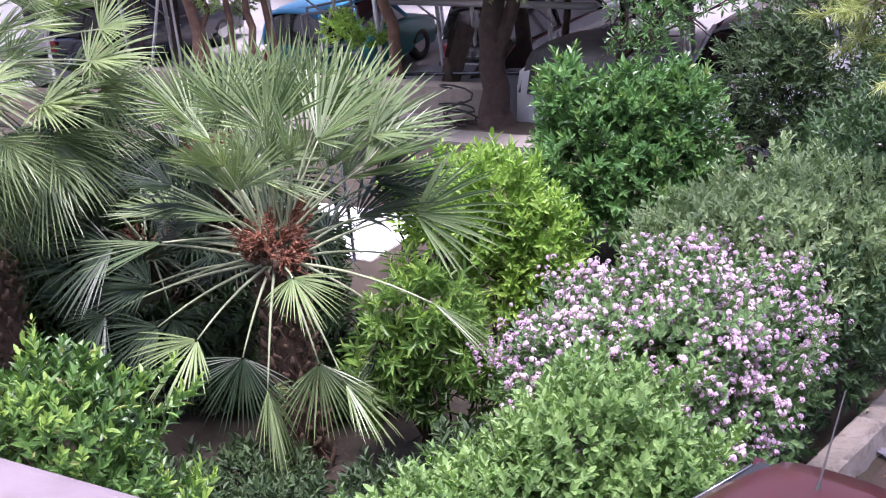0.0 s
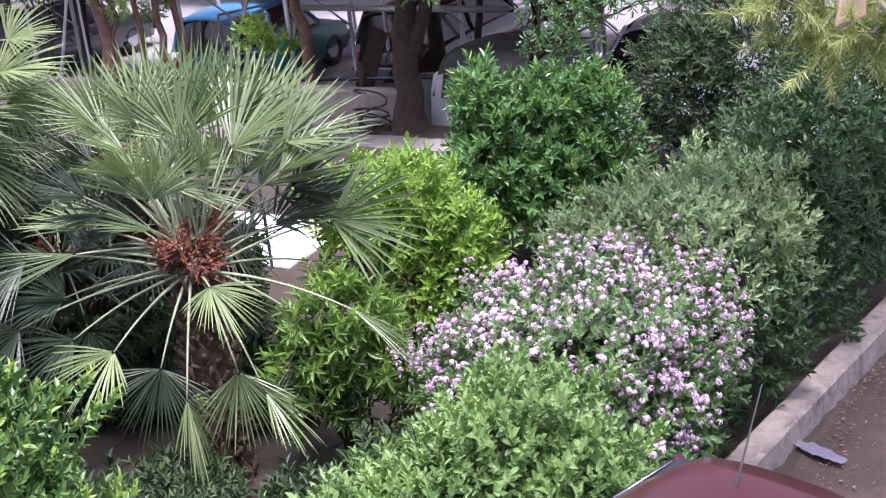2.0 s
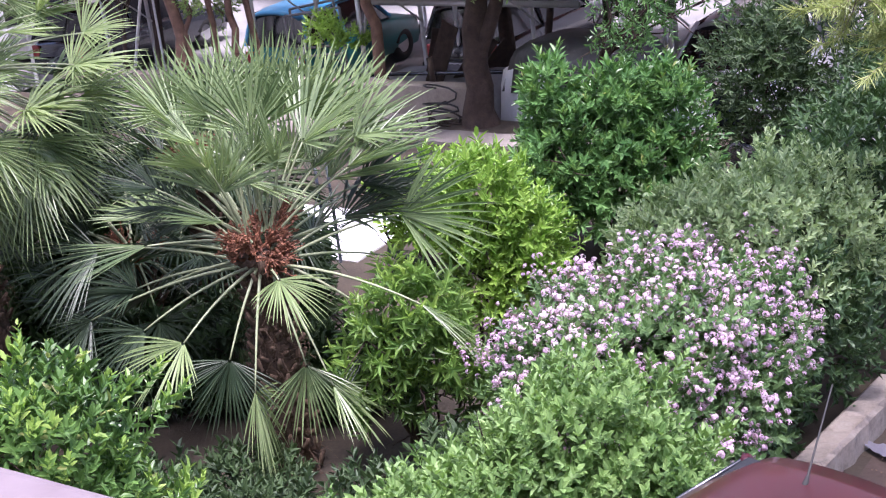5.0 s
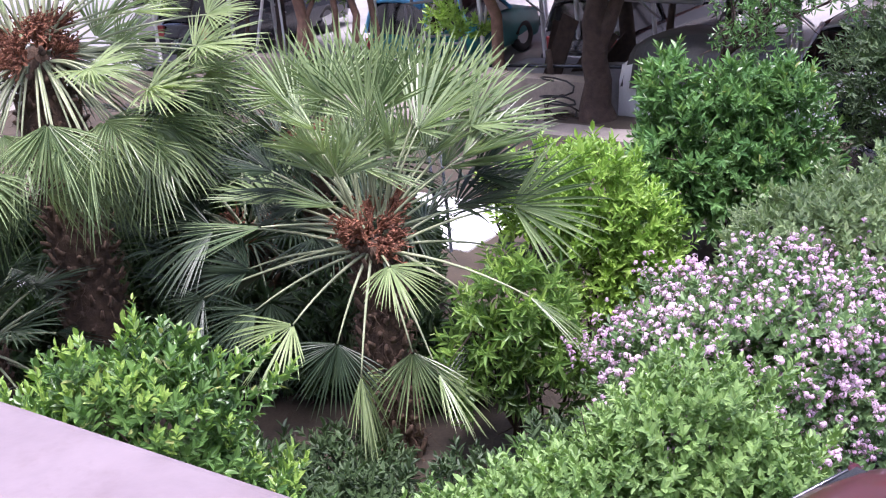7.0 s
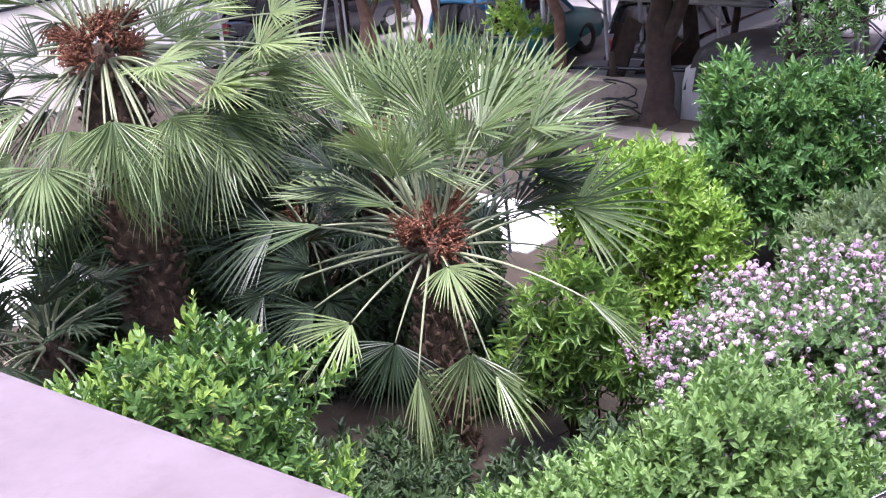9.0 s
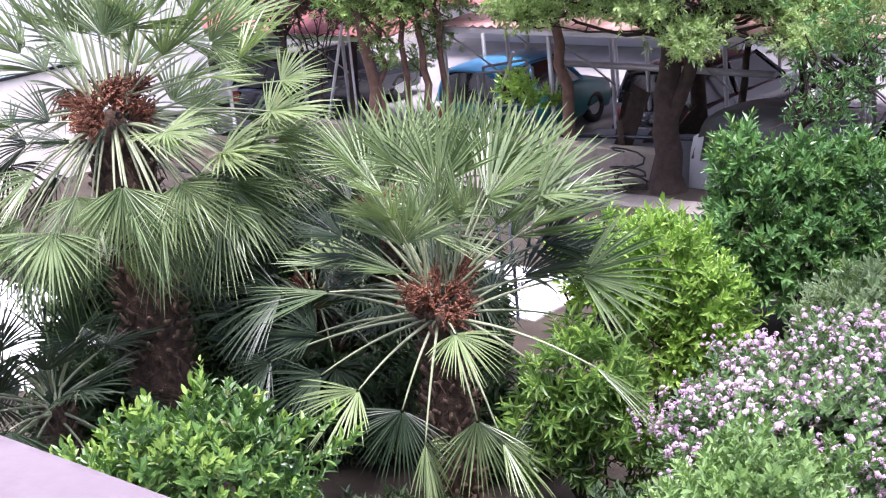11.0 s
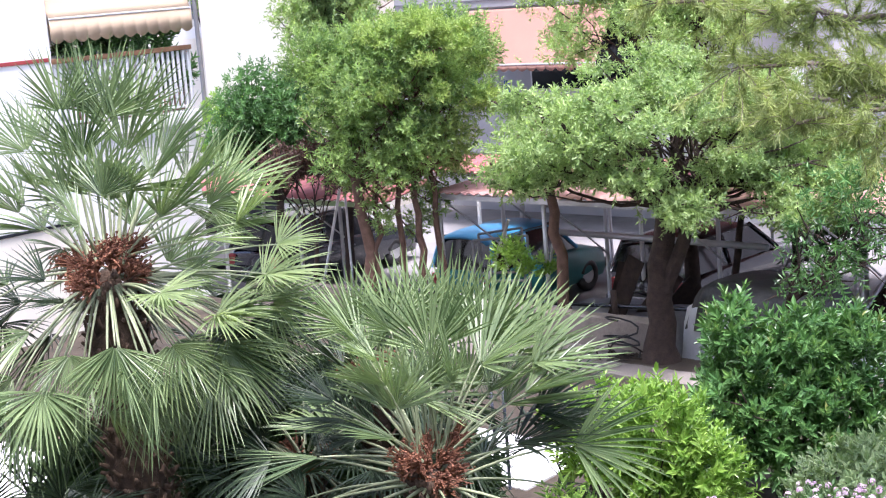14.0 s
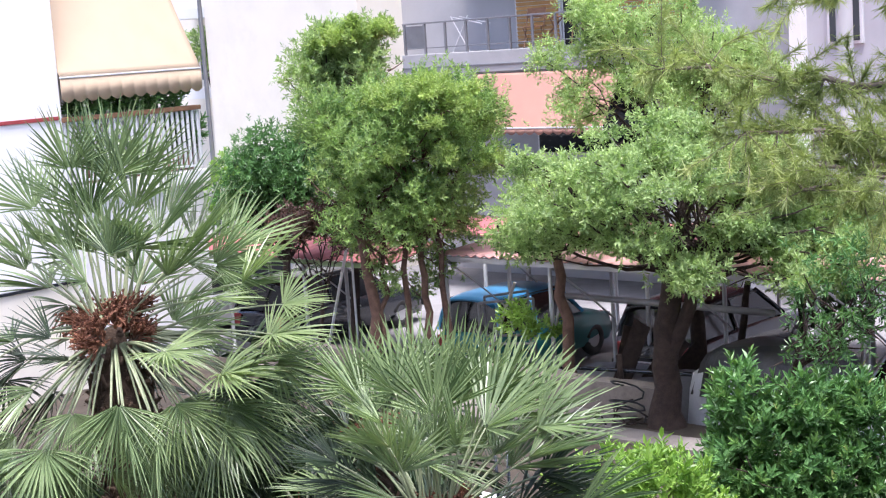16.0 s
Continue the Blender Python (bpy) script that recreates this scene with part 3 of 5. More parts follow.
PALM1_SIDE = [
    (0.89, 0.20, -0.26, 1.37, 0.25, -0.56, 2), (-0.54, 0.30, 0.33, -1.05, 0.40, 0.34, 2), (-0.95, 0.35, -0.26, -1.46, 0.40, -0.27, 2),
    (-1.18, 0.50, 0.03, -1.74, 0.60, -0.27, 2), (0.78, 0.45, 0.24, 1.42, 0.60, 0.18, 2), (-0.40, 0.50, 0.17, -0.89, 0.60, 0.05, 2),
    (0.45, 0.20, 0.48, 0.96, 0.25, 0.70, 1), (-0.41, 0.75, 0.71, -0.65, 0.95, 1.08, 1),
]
PALM2_UPPER = [
    (0.09, -0.30, 0.61, 0.14, -0.35, 1.10, 1), (-0.43, -0.10, 0.66, -0.67, -0.20, 0.98, 1), (0.18, 0.30, 0.87, 0.45, 0.40, 1.63, 1),
    (0.39, 0.10, 0.66, 0.84, 0.15, 1.16, 1), (0.04, 0.35, 1.14, 0.16, 0.50, 1.77, 1), (-0.28, 0.25, 1.22, -0.44, 0.35, 1.73, 1),
    (-0.36, 0.10, 1.02, -0.74, 0.10, 1.33, 1), (-0.06, -0.45, 0.44, -0.29, -0.60, 0.61, 1), (0.26, -0.20, 0.50, 0.45, -0.25, 0.82, 1),
    (0.46, -0.05, 0.38, 1.28, -0.05, 0.74, 1), (0.63, 0.30, 0.58, 1.14, 0.40, 0.96, 1), (1.00, 0.10, 0.27, 1.58, 0.15, 0.56, 0),
]
PALM2_CROWN = [
    (-0.13, 0.50, 1.19, -0.26, 0.70, 1.73, 1), (0.20, 0.60, 1.12, 0.50, 0.75, 1.63, 1), (-0.14, 0.20, 0.87, -0.27, 0.25, 1.40, 1),
    (-0.62, 0.40, 0.92, -1.06, 0.50, 1.26, 1), (0.42, 0.50, 0.80, 0.89, 0.60, 1.21, 1), (-0.65, 0.10, 0.48, -1.10, 0.10, 0.64, 1),
    (0.82, -0.30, 0.23, 1.13, -0.45, 0.17, 0), (1.30, 0.10, 0.08, 1.69, 0.15, 0.13, 0), (1.22, -0.10, -0.11, 1.76, -0.20, -0.15, 0),
    (0.75, 0.40, 0.38, 1.38, 0.50, 0.50, 1), (0.59, -0.10, 0.16, 1.00, -0.15, 0.32, 1), (0.83, 0.60, 0.48, 1.46, 0.75, 0.65, 1),
]
PALM2_SKIRT = [
    (0.50, -0.60, -0.09, 0.85, -0.85, -0.19, 0), (0.85, -0.35, -0.35, 1.37, -0.50, -0.36, 0), (0.58, -0.55, -0.47, 0.90, -0.70, -0.84, 1),
    (0.18, -0.75, -0.44, 0.22, -0.90, -1.00, 1), (-0.34, -0.60, -0.56, -0.54, -0.75, -0.94, 1), (0.82, -0.30, -0.56, 1.12, -0.40, -1.10, 1),
    (-0.54, -0.40, -0.35, -1.01, -0.50, -0.64, 1), (-0.13, -0.50, -0.66, -0.24, -0.60, -1.14, 1), (0.37, -0.50, -0.73, 0.46, -0.55, -1.24, 1),
    (0.93, 0.00, -0.73, 1.40, 0.05, -1.20, 2), (-0.74, -0.30, -0.71, -1.03, -0.35, -1.16, 1), (0.60, -0.20, -0.87, 0.74, -0.25, -1.38, 2),
]
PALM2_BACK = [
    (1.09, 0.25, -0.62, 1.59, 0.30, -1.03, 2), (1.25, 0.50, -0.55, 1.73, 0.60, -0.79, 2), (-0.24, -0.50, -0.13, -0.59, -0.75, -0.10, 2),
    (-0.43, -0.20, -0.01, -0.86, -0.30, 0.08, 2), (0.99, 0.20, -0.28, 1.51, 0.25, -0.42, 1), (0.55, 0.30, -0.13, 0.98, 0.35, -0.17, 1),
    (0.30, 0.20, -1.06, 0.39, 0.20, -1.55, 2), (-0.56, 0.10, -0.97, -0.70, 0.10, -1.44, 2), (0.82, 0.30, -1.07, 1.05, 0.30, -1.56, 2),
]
PALM2_FRONT = [
    (0.17, -0.80, -0.41, 0.16, -0.95, -0.92, 1), (0.44, -0.55, -0.11, 0.73, -0.85, -0.26, 0), (0.85, -0.45, -0.33, 1.33, -0.65, -0.44, 0),
    (0.54, -0.70, -0.46, 0.71, -0.85, -0.94, 0), (0.88, -0.35, -0.62, 1.26, -0.45, -1.12, 1), (1.19, -0.10, -0.14, 1.57, -0.15, -0.08, 0),
    (-0.21, -0.65, -0.49, -0.24, -0.75, -0.89, 1), (-0.23, -0.45, -0.87, -0.34, -0.50, -1.26, 1), (1.05, 0.05, -0.56, 1.53, 0.10, -0.88, 1),
    (0.63, -0.30, -0.77, 0.80, -0.35, -1.28, 1), (0.29, -0.50, -0.72, 0.30, -0.60, -1.20, 1), (1.19, 0.25, -0.40, 1.70, 0.30, -0.56, 0),
]
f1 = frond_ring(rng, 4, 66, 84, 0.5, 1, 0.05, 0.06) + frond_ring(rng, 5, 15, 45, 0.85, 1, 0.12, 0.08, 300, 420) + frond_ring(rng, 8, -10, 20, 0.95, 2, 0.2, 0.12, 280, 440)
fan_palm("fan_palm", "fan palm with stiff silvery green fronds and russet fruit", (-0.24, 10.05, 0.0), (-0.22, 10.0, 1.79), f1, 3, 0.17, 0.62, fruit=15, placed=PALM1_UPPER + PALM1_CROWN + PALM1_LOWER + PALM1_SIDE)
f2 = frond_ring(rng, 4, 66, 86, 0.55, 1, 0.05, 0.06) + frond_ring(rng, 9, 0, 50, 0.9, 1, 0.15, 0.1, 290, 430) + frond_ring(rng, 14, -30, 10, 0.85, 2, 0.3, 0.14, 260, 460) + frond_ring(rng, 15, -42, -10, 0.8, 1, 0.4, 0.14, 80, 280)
fan_palm("fan_palm", "tall fan palm with a skirt of hanging fronds", (-2.55, 11.3, 0.0), (-2.6, 11.2, 3.19), f2, 5, 0.25, 0.64, fruit=22, stubs=300, placed=PALM2_UPPER + PALM2_CROWN + PALM2_FRONT + PALM2_SKIRT + PALM2_BACK)

# ---- shrubs ----
shrub("citrus_bush", "glossy green citrus bush with pale new shoots", "bush", (-1.4, 7.1, 0),
      [(-1.55, 7.1, 1.75, 0.62, 0.6, 0.62), (-1.12, 7.0, 1.3, 0.42, 0.45, 0.42), (-2.15, 7.2, 1.6, 0.45, 0.5, 0.5), (-1.55, 7.0, 1.0, 0.75, 0.55, 0.55), (-0.75, 6.8, 1.15, 0.3, 0.3, 0.32)],
      2500, M_LEAF_CITRUS, 21, 0.085, 0.42, 8, 0.6, fresh=0.24, fresh_mat=M_LEAF_TIP)
shrub("lantana_shrub", "fresh green leafy shrub without flowers", "shrub", (1.2, 7.2, 0),
      [(1.45, 7.3, 1.15, 0.62, 0.6, 0.65), (0.95, 7.1, 1.0, 0.6, 0.55, 0.5), (0.45, 6.9, 1.05, 0.5, 0.5, 0.42), (0.0, 6.8, 1.0, 0.42, 0.4, 0.4), (-0.4, 6.75, 0.85, 0.35, 0.35, 0.35), (1.7, 7.0, 0.8, 0.6, 0.6, 0.6)],
      3500, M_LEAF_LANTFRESH, 22, 0.068, 0.5, 8, 0.7)
lant, LP, LD = shrub("flowering_lantana", "trailing lantana bush covered in pale purple flower heads", "shrub", (2.2, 8.5, 0),
      [(2.1, 8.5, 1.1, 0.85, 0.85, 0.75), (2.55, 8.7, 0.95, 0.66, 0.72, 0.68), (1.6, 8.6, 0.95, 0.5, 0.6, 0.6), (2.1, 8.15, 0.62, 0.58, 0.55, 0.55), (2.95, 9.1, 0.95, 0.5, 0.5, 0.6)],
      3600, M_LEAF_LANT, 23, 0.068, 0.52, 8, 0.5)
shrub("greygreen_shrub", "grey-green shrub with upright leafy shoots", "shrub", (3.1, 9.8, 0),
      [(3.0, 9.7, 1.2, 0.75, 0.75, 0.75), (3.7, 10.2, 1.15, 0.75, 0.75, 0.7)], 2300, M_LEAF_GREY, 24, 0.075, 0.45, 8, 0.8)
shrub("clipped_hedge", "dark green leafy hedge behind the low wall", "hedge", (4.8, 11.3, 0),
      [(4.4, 10.9, 1.0, 0.8, 0.8, 0.8), (5.1, 11.6, 1.1, 0.85, 0.85, 0.9), (5.9, 12.4, 1.2, 0.9, 0.9, 1.0), (6.8, 13.3, 1.3, 1.0, 0.9, 1.1), (3.4, 9.5, 0.8, 0.6, 0.6, 0.6), (2.95, 8.85, 0.45, 0.33, 0.33, 0.36), (3.6, 9.45, 0.5, 0.42, 0.42, 0.42), (4.4, 10.15, 0.55, 0.42, 0.42, 0.45), (5.1, 10.95, 0.6, 0.45, 0.45, 0.5), (5.8, 11.7, 0.6, 0.45, 0.45, 0.5)], 4400, M_LEAF_HEDGE, 25, 0.088, 0.45, 8, 0.4)
shrub("orange_tree", "dense dark green orange bush", "bush", (3.2, 13.7, 0),
      [(3.0, 13.6, 1.05, 0.65, 0.6, 0.65), (2.65, 13.6, 1.65, 0.26, 0.26, 0.38), (3.3, 13.6, 1.5, 0.36, 0.36, 0.35), (3.75, 13.6, 1.5, 0.3, 0.3, 0.33), (3.65, 13.7, 0.95, 0.62, 0.6, 0.7), (2.65, 13.5, 0.8, 0.5, 0.5, 0.65), (3.25, 13.5, 0.7, 0.95, 0.6, 0.55)], 2000, M_LEAF_DARK, 26, 0.12, 0.34, 8, 0.6, fresh=0.25, fresh_mat=M_LEAF_CITRUS)
shrub("laurel_tree", "murky dark green laurel shrub", "bush", (4.9, 14.4, 0),
      [(5.0, 14.3, 1.25, 0.6, 0.7, 0.9), (5.7, 14.2, 1.3, 0.9, 0.8, 1.1)], 1900, M_LEAF_MURK, 27, 0.09, 0.32, 8, 0.2)
shrub("lime_tree", "bright yellow-green lemon bush", "bush", (1.65, 11.5, 0),
      [(1.55, 11.4, 1.4, 0.42, 0.45, 0.5), (1.85, 11.3, 1.05, 0.42, 0.45, 0.5), (1.6, 11.3, 0.8, 0.4, 0.4, 0.45)], 1050, M_LEAF_LIME, 28, 0.1, 0.34, 8, 0.6)
shrub("mandarin_bush", "green mandarin bush with narrow drooping leaves", "bush", (0.75, 9.75, 0),
      [(0.72, 9.7, 1.2, 0.42, 0.33, 0.42), (0.5, 9.75, 0.75, 0.33, 0.33, 0.5), (0.98, 9.7, 0.75, 0.36, 0.33, 0.5)], 400, M_LEAF_MANDARIN, 29, 0.12, 0.26, 9, 0.2, curl=0.3, fresh=0.45, fresh_mat=M_LEAF_TIP)
shrub("lime_tree", "low yellow-green lemon bush by the path", "bush", (1.3, 13.6, 0),
      [(1.35, 13.6, 0.75, 0.45, 0.45, 0.5)], 260, M_LEAF_LIME, 45, 0.12, 0.34, 8, 0.5)
# three dark leaf masses stand in for the shade round the palms
shrub("shade_fill_shrub", "dark leaf mass added for the shade behind the palms", "shrub", (-1.8, 13.4, 0),
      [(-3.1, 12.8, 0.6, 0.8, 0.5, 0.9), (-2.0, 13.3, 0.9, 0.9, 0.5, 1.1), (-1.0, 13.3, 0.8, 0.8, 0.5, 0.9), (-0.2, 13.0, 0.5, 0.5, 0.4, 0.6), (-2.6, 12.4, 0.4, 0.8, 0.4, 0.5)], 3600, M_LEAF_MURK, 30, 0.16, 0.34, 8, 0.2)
shrub("shade_fill_shrub", "low dark leaves added for the shade under the fan palms", "shrub", (-1.2, 11.4, 0),
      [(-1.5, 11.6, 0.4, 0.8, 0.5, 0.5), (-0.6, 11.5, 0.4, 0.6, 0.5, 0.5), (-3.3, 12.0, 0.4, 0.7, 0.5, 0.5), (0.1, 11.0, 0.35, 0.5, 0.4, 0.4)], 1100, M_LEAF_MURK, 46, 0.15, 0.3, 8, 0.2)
shrub("shade_fill_shrub", "dark leaves added for the shade at the foot of the palm", "shrub", (0.1, 8.6, 0),
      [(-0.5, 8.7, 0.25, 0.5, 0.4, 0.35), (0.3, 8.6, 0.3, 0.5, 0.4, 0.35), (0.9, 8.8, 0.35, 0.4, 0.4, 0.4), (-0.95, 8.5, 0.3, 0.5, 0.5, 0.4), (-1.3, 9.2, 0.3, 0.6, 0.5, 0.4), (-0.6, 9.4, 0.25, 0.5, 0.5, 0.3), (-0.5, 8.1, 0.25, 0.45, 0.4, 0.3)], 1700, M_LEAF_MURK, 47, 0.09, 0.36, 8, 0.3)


# ---- trees ----
def lobes(seed, c, size, n, r, flat=0.75, low=-0.7):
    """Small clumps of a crown, spread through an ellipsoid and thickest near its outside."""
    rng = np.random.default_rng(seed)
    out = []
    while len(out) < n:
        d = unit(rng.normal(size=3))
        if d[2] < low:
            continue
        p = np.array(c) + d * np.array(size) * rng.uniform(0.25, 1.0) ** 0.5
        q = r * rng.uniform(0.6, 1.35)
        out.append((*p, q, q, q * flat))
    return out


def tree(name, label, base, fork, lumps, n, mat, seed, r0=0.16, size=0.1, ratio=0.36, per=8, bark=None, trunks=None, up=0.3, inner=0.35, category="tree", stem=0.14, spread=0.95, curl=0.2, fresh=(), per_limb=4, thin=0.34, loose=0.1):
    """Tapered trunk (or several), limbs to every lump of the crown, leafy shoots."""
    rng = np.random.default_rng(seed)
    t = thing(name, pose(*base), label, category)
    b = np.array(base, dtype=float)
    ls = [(l[0] - b[0], l[1] - b[1], l[2] - b[2], *l[3:]) for l in lumps]
    f = np.array(fork, dtype=float) - b
    wood, limbs = Acc(), Acc()
    forks = []
    for dx, dy, fx, fy, fz, r, *z0 in (trunks or [(0, 0, f[0], f[1], f[2], r0)]):
        p = limb_path(rng, (dx, dy, z0[0] if z0 else -0.1), (fx, fy, fz), 0.12, 9)
        rad = np.linspace(r, r * 0.65, 9)
        if not z0:
            rad[0] *= 1.5
            rad[1] *= 1.12
        tube(wood, p, rad, 12)
        forks.append((p[-1], r * 0.65))
    for k, l in enumerate(ls):
        for q in range(per_limb):
            st, r = forks[(k + q) % len(forks)]
            end = np.array(l[:3]) + rng.normal(size=3) * np.array(l[3:]) * 0.45
            p = limb_path(rng, st - np.array([0, 0, 0.06]), end, 0.2, 9, -0.04)
            tube(limbs, p, np.linspace(r * thin, 0.008, 9), 7)
            for w in range(5):
                i = rng.integers(3, 9)
                e2 = p[i] + unit(rng.normal(size=3) + np.array([0, 0, 0.2])) * np.array(l[3:]) * rng.uniform(0.4, 0.9)
                tube(limbs, limb_path(rng, p[i], e2, 0.25, 5), np.linspace(0.014, 0.004, 5), 5)
    part("trunk", wood, bark or M_BARK, t, smooth=True)
    part("branchwork", limbs, bark or M_BARK, t, smooth=True)
    P, D = lump_points(rng, ls, n, inner, -1.0)
    P = P + rng.normal(size=P.shape) * loose * np.array([1, 1, 0.8])
    fol = Acc()
    sprigs(fol, rng, P, D, per, size, ratio, up, stem, spread, curl)
    part("crown", fol, mat, t, kind="stuff")
    if fresh:
        P, D = lump_points(rng, [(l[0] - b[0], l[1] - b[1], l[2] - b[2], *l[3:]) for l in fresh], 90 * len(fresh), inner, -0.4)
        fol = Acc()
        sprigs(fol, rng, P, D, per, size, ratio, 0.6, stem, spread, curl)
        part("new_growth", fol, M_LEAF_SHOOT, t, "pale yellow-green new shoots", kind="stuff")
    return t


tree("shade_tree", "spreading tree with dark trunk and light green leaves", (2.73, 18.95, 0.0), (2.9, 18.9, 1.6),
     lobes(131, (2.75, 18.8, 3.0), (2.2, 1.5, 1.1), 52, 0.38, 0.42) + lobes(132, (3.9, 18.4, 2.2), (1.5, 0.8, 0.6), 13, 0.33, 0.55) + lobes(133, (1.5, 18.4, 2.75), (0.9, 0.6, 0.35), 8, 0.26, 0.6) + lobes(143, (4.9, 18.4, 2.5), (0.9, 0.6, 0.55), 11, 0.32, 0.5),
     7600, M_LEAF_TREE, 31, 0.19, 0.078, 0.42, loose=0.05, up=0.0, inner=0.1, trunks=[(0, 0, 0.16, -0.05, 2.1, 0.2), (0.07, -0.03, 0.62, -0.15, 2.35, 0.11, 0.95)], per_limb=1, thin=0.24)
tree("round_tree", "round-crowned tree with several brown stems", (-0.75, 22.3, 0.0), (-0.4, 22.8, 2.0),
     lobes(134, (-0.5, 22.9, 3.75), (1.42, 1.1, 1.12), 44, 0.42, 0.85) + lobes(135, (-0.6, 22.7, 2.6), (1.2, 0.8, 0.55), 16, 0.34, 0.9) + lobes(145, (-0.35, 22.6, 1.75), (0.95, 0.35, 0.5), 12, 0.17, 0.9) + [(-0.45, 22.9, 3.5, 1.15, 0.95, 1.05), (-0.5, 22.8, 2.9, 1.1, 0.8, 0.7)],
     10500, M_LEAF_TREE2, 32, 0.1, 0.075, 0.36, bark=M_BARK2, inner=0.2, per_limb=1,
     trunks=[(-0.45, 0, -0.55, 0.2, 2.3, 0.11), (-0.3, 0.1, -0.2, 0.3, 2.3, 0.05), (0.15, 0.2, 0.1, 0.3, 2.3, 0.06), (0.4, 0.1, 0.35, 0.3, 2.2, 0.07), (0.75, 0.3, 0.6, 0.3, 2.3, 0.06)],
     fresh=lobes(136, (-0.1, 22.5, 4.15), (1.0, 0.9, 0.75), 15, 0.24, 0.9, -0.3) + [(-0.72, 21.95, 3.55, 0.22, 0.2, 0.27), (0.05, 21.95, 3.5, 0.2, 0.2, 0.25), (0.75, 22.3, 3.35, 0.26, 0.2, 0.22)])


tree("slim_tree", "slim tree behind the round one, light green crown", (-1.75, 26.0, -0.45), (-1.7, 26.0, 3.4),
     lobes(137, (-1.62, 26.0, 4.9), (0.78, 0.7, 0.85), 24, 0.35, 0.85) + lobes(138, (-1.75, 26.0, 4.0), (0.65, 0.5, 0.75), 14, 0.34, 0.9), 3600, M_LEAF_TREE, 33, 0.09, 0.095, 0.34, per_limb=1, inner=0.2,
     fresh=lobes(139, (-1.45, 25.7, 5.35), (0.7, 0.5, 0.35), 7, 0.22))
tree("olive_bush_tree", "dark leafed bushy tree with silvery upper twigs", (-2.9, 25.5, -0.45), (-2.8, 25.5, 1.6),
     lobes(140, (-2.75, 25.5, 3.0), (1.0, 0.6, 0.85), 22, 0.36, 0.85) + [(-2.7, 25.6, 2.6, 0.9, 0.6, 0.8)], 2600, M_LEAF_DARK, 34, 0.1, 0.09, 0.36, per_limb=1, inner=0.2)
tree("leaning_tree", "thin leaning tree with brown trunk and sparse leaves", g(-12.5, 16.55, -0.2), g(-12.78, 16.55, 2.4),
     [(1.55, 20.8, 2.9, 0.7, 0.7, 0.45), (1.3, 20.6, 2.4, 0.4, 0.4, 0.3)], 800, M_LEAF_TREE, 35, 0.1, 0.085, 0.4, bark=M_BARK2)
tree("wispy_tree", "thin dark tree with sparse drooping leaves", g(-10.86, 18.2, -0.45), g(-10.7, 18.2, 1.6),
     [(4.3, 20.6, 2.6, 0.8, 0.7, 0.6), (3.9, 20.4, 1.9, 0.45, 0.4, 0.3)], 800, M_LEAF_TREE, 36, 0.07, 0.085, 0.36)
tree("wispy_tree", "thin dark tree with leaning forked stem", g(-10.2, 18.4, -0.45), g(-10.0, 18.4, 1.5),
     [(4.9, 20.3, 2.4, 0.8, 0.7, 0.6), (5.3, 19.9, 1.5, 0.6, 0.6, 0.7)], 600, M_LEAF_HEDGE, 37, 0.08, 0.11, 0.34)
tree("willow_leaf_tree", "dusky tree hung with narrow dark leaves", g(-8.8, 16.0, 0.0), g(-8.9, 16.1, 0.9),
     [(4.7, 17.3, 1.9, 0.7, 0.6, 0.8), (5.5, 17.2, 2.2, 0.8, 0.7, 0.8), (4.4, 17.3, 1.3, 0.4, 0.4, 0.5)], 330, M_LEAF_DARK, 38, 0.08, 0.11, 0.26, curl=0.35, up=-0.3)
tree("tall_tree", "tall airy tree with pale yellow-green leaves", (3.7, 21.7, -0.45), (3.5, 21.6, 3.2),
     lobes(141, (3.1, 21.6, 4.75), (1.5, 0.9, 1.05), 30, 0.36, 0.5) + lobes(142, (4.3, 21.2, 4.3), (1.2, 0.8, 0.7), 14, 0.34, 0.5), 5200, M_LEAF_AIRY, 39, 0.13, 0.075, 0.34, per_limb=1, inner=0.1, thin=0.2)

tree("plum_tree", "small tree with dusky purple-brown leaves", (-2.1, 24.0, -0.45), (-2.1, 24.0, 1.2),
     lobes(144, (-2.1, 24.0, 2.38), (0.75, 0.4, 0.35), 12, 0.24, 0.8), 900, M_LEAF_PLUM, 40, 0.05, 0.085, 0.4, per_limb=1, inner=0.1)
shrub("vine_bush", "small yellow-green climbing bush among the steel frames", "bush", (0.96, 21.5, -0.45),
      [(0.96, 21.5, 1.06, 0.3, 0.2, 0.28), (1.31, 21.4, 0.91, 0.3, 0.2, 0.2)], 120, M_LEAF_LIME, 48, 0.1, 0.4, 8, 0.3, stems=4, thick=0.012)

# ---- shaded palms behind ----
# every frond here takes tone 2, shade put into the leaf colour
rng = np.random.default_rng(12)
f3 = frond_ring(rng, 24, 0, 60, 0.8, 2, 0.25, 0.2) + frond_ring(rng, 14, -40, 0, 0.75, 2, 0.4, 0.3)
fan_palm("fan_palm", "low fan palm between the taller palms, leaves coloured for shade", (-1.35, 12.3, 0), (-1.35, 12.3, 1.15), f3, 7, 0.16, 0.62, fruit=4, stubs=90)
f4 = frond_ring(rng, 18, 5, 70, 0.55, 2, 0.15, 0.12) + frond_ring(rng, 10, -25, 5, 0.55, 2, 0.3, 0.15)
fan_palm("fan_palm", "short dwarf palm with spiky fans darkened for shade", (-3.35, 10.9, 0), (-3.35, 10.9, 0.95), f4, 8, 0.13, 0.6, fruit=0, stubs=60)
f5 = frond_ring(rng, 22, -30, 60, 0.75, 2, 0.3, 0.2)
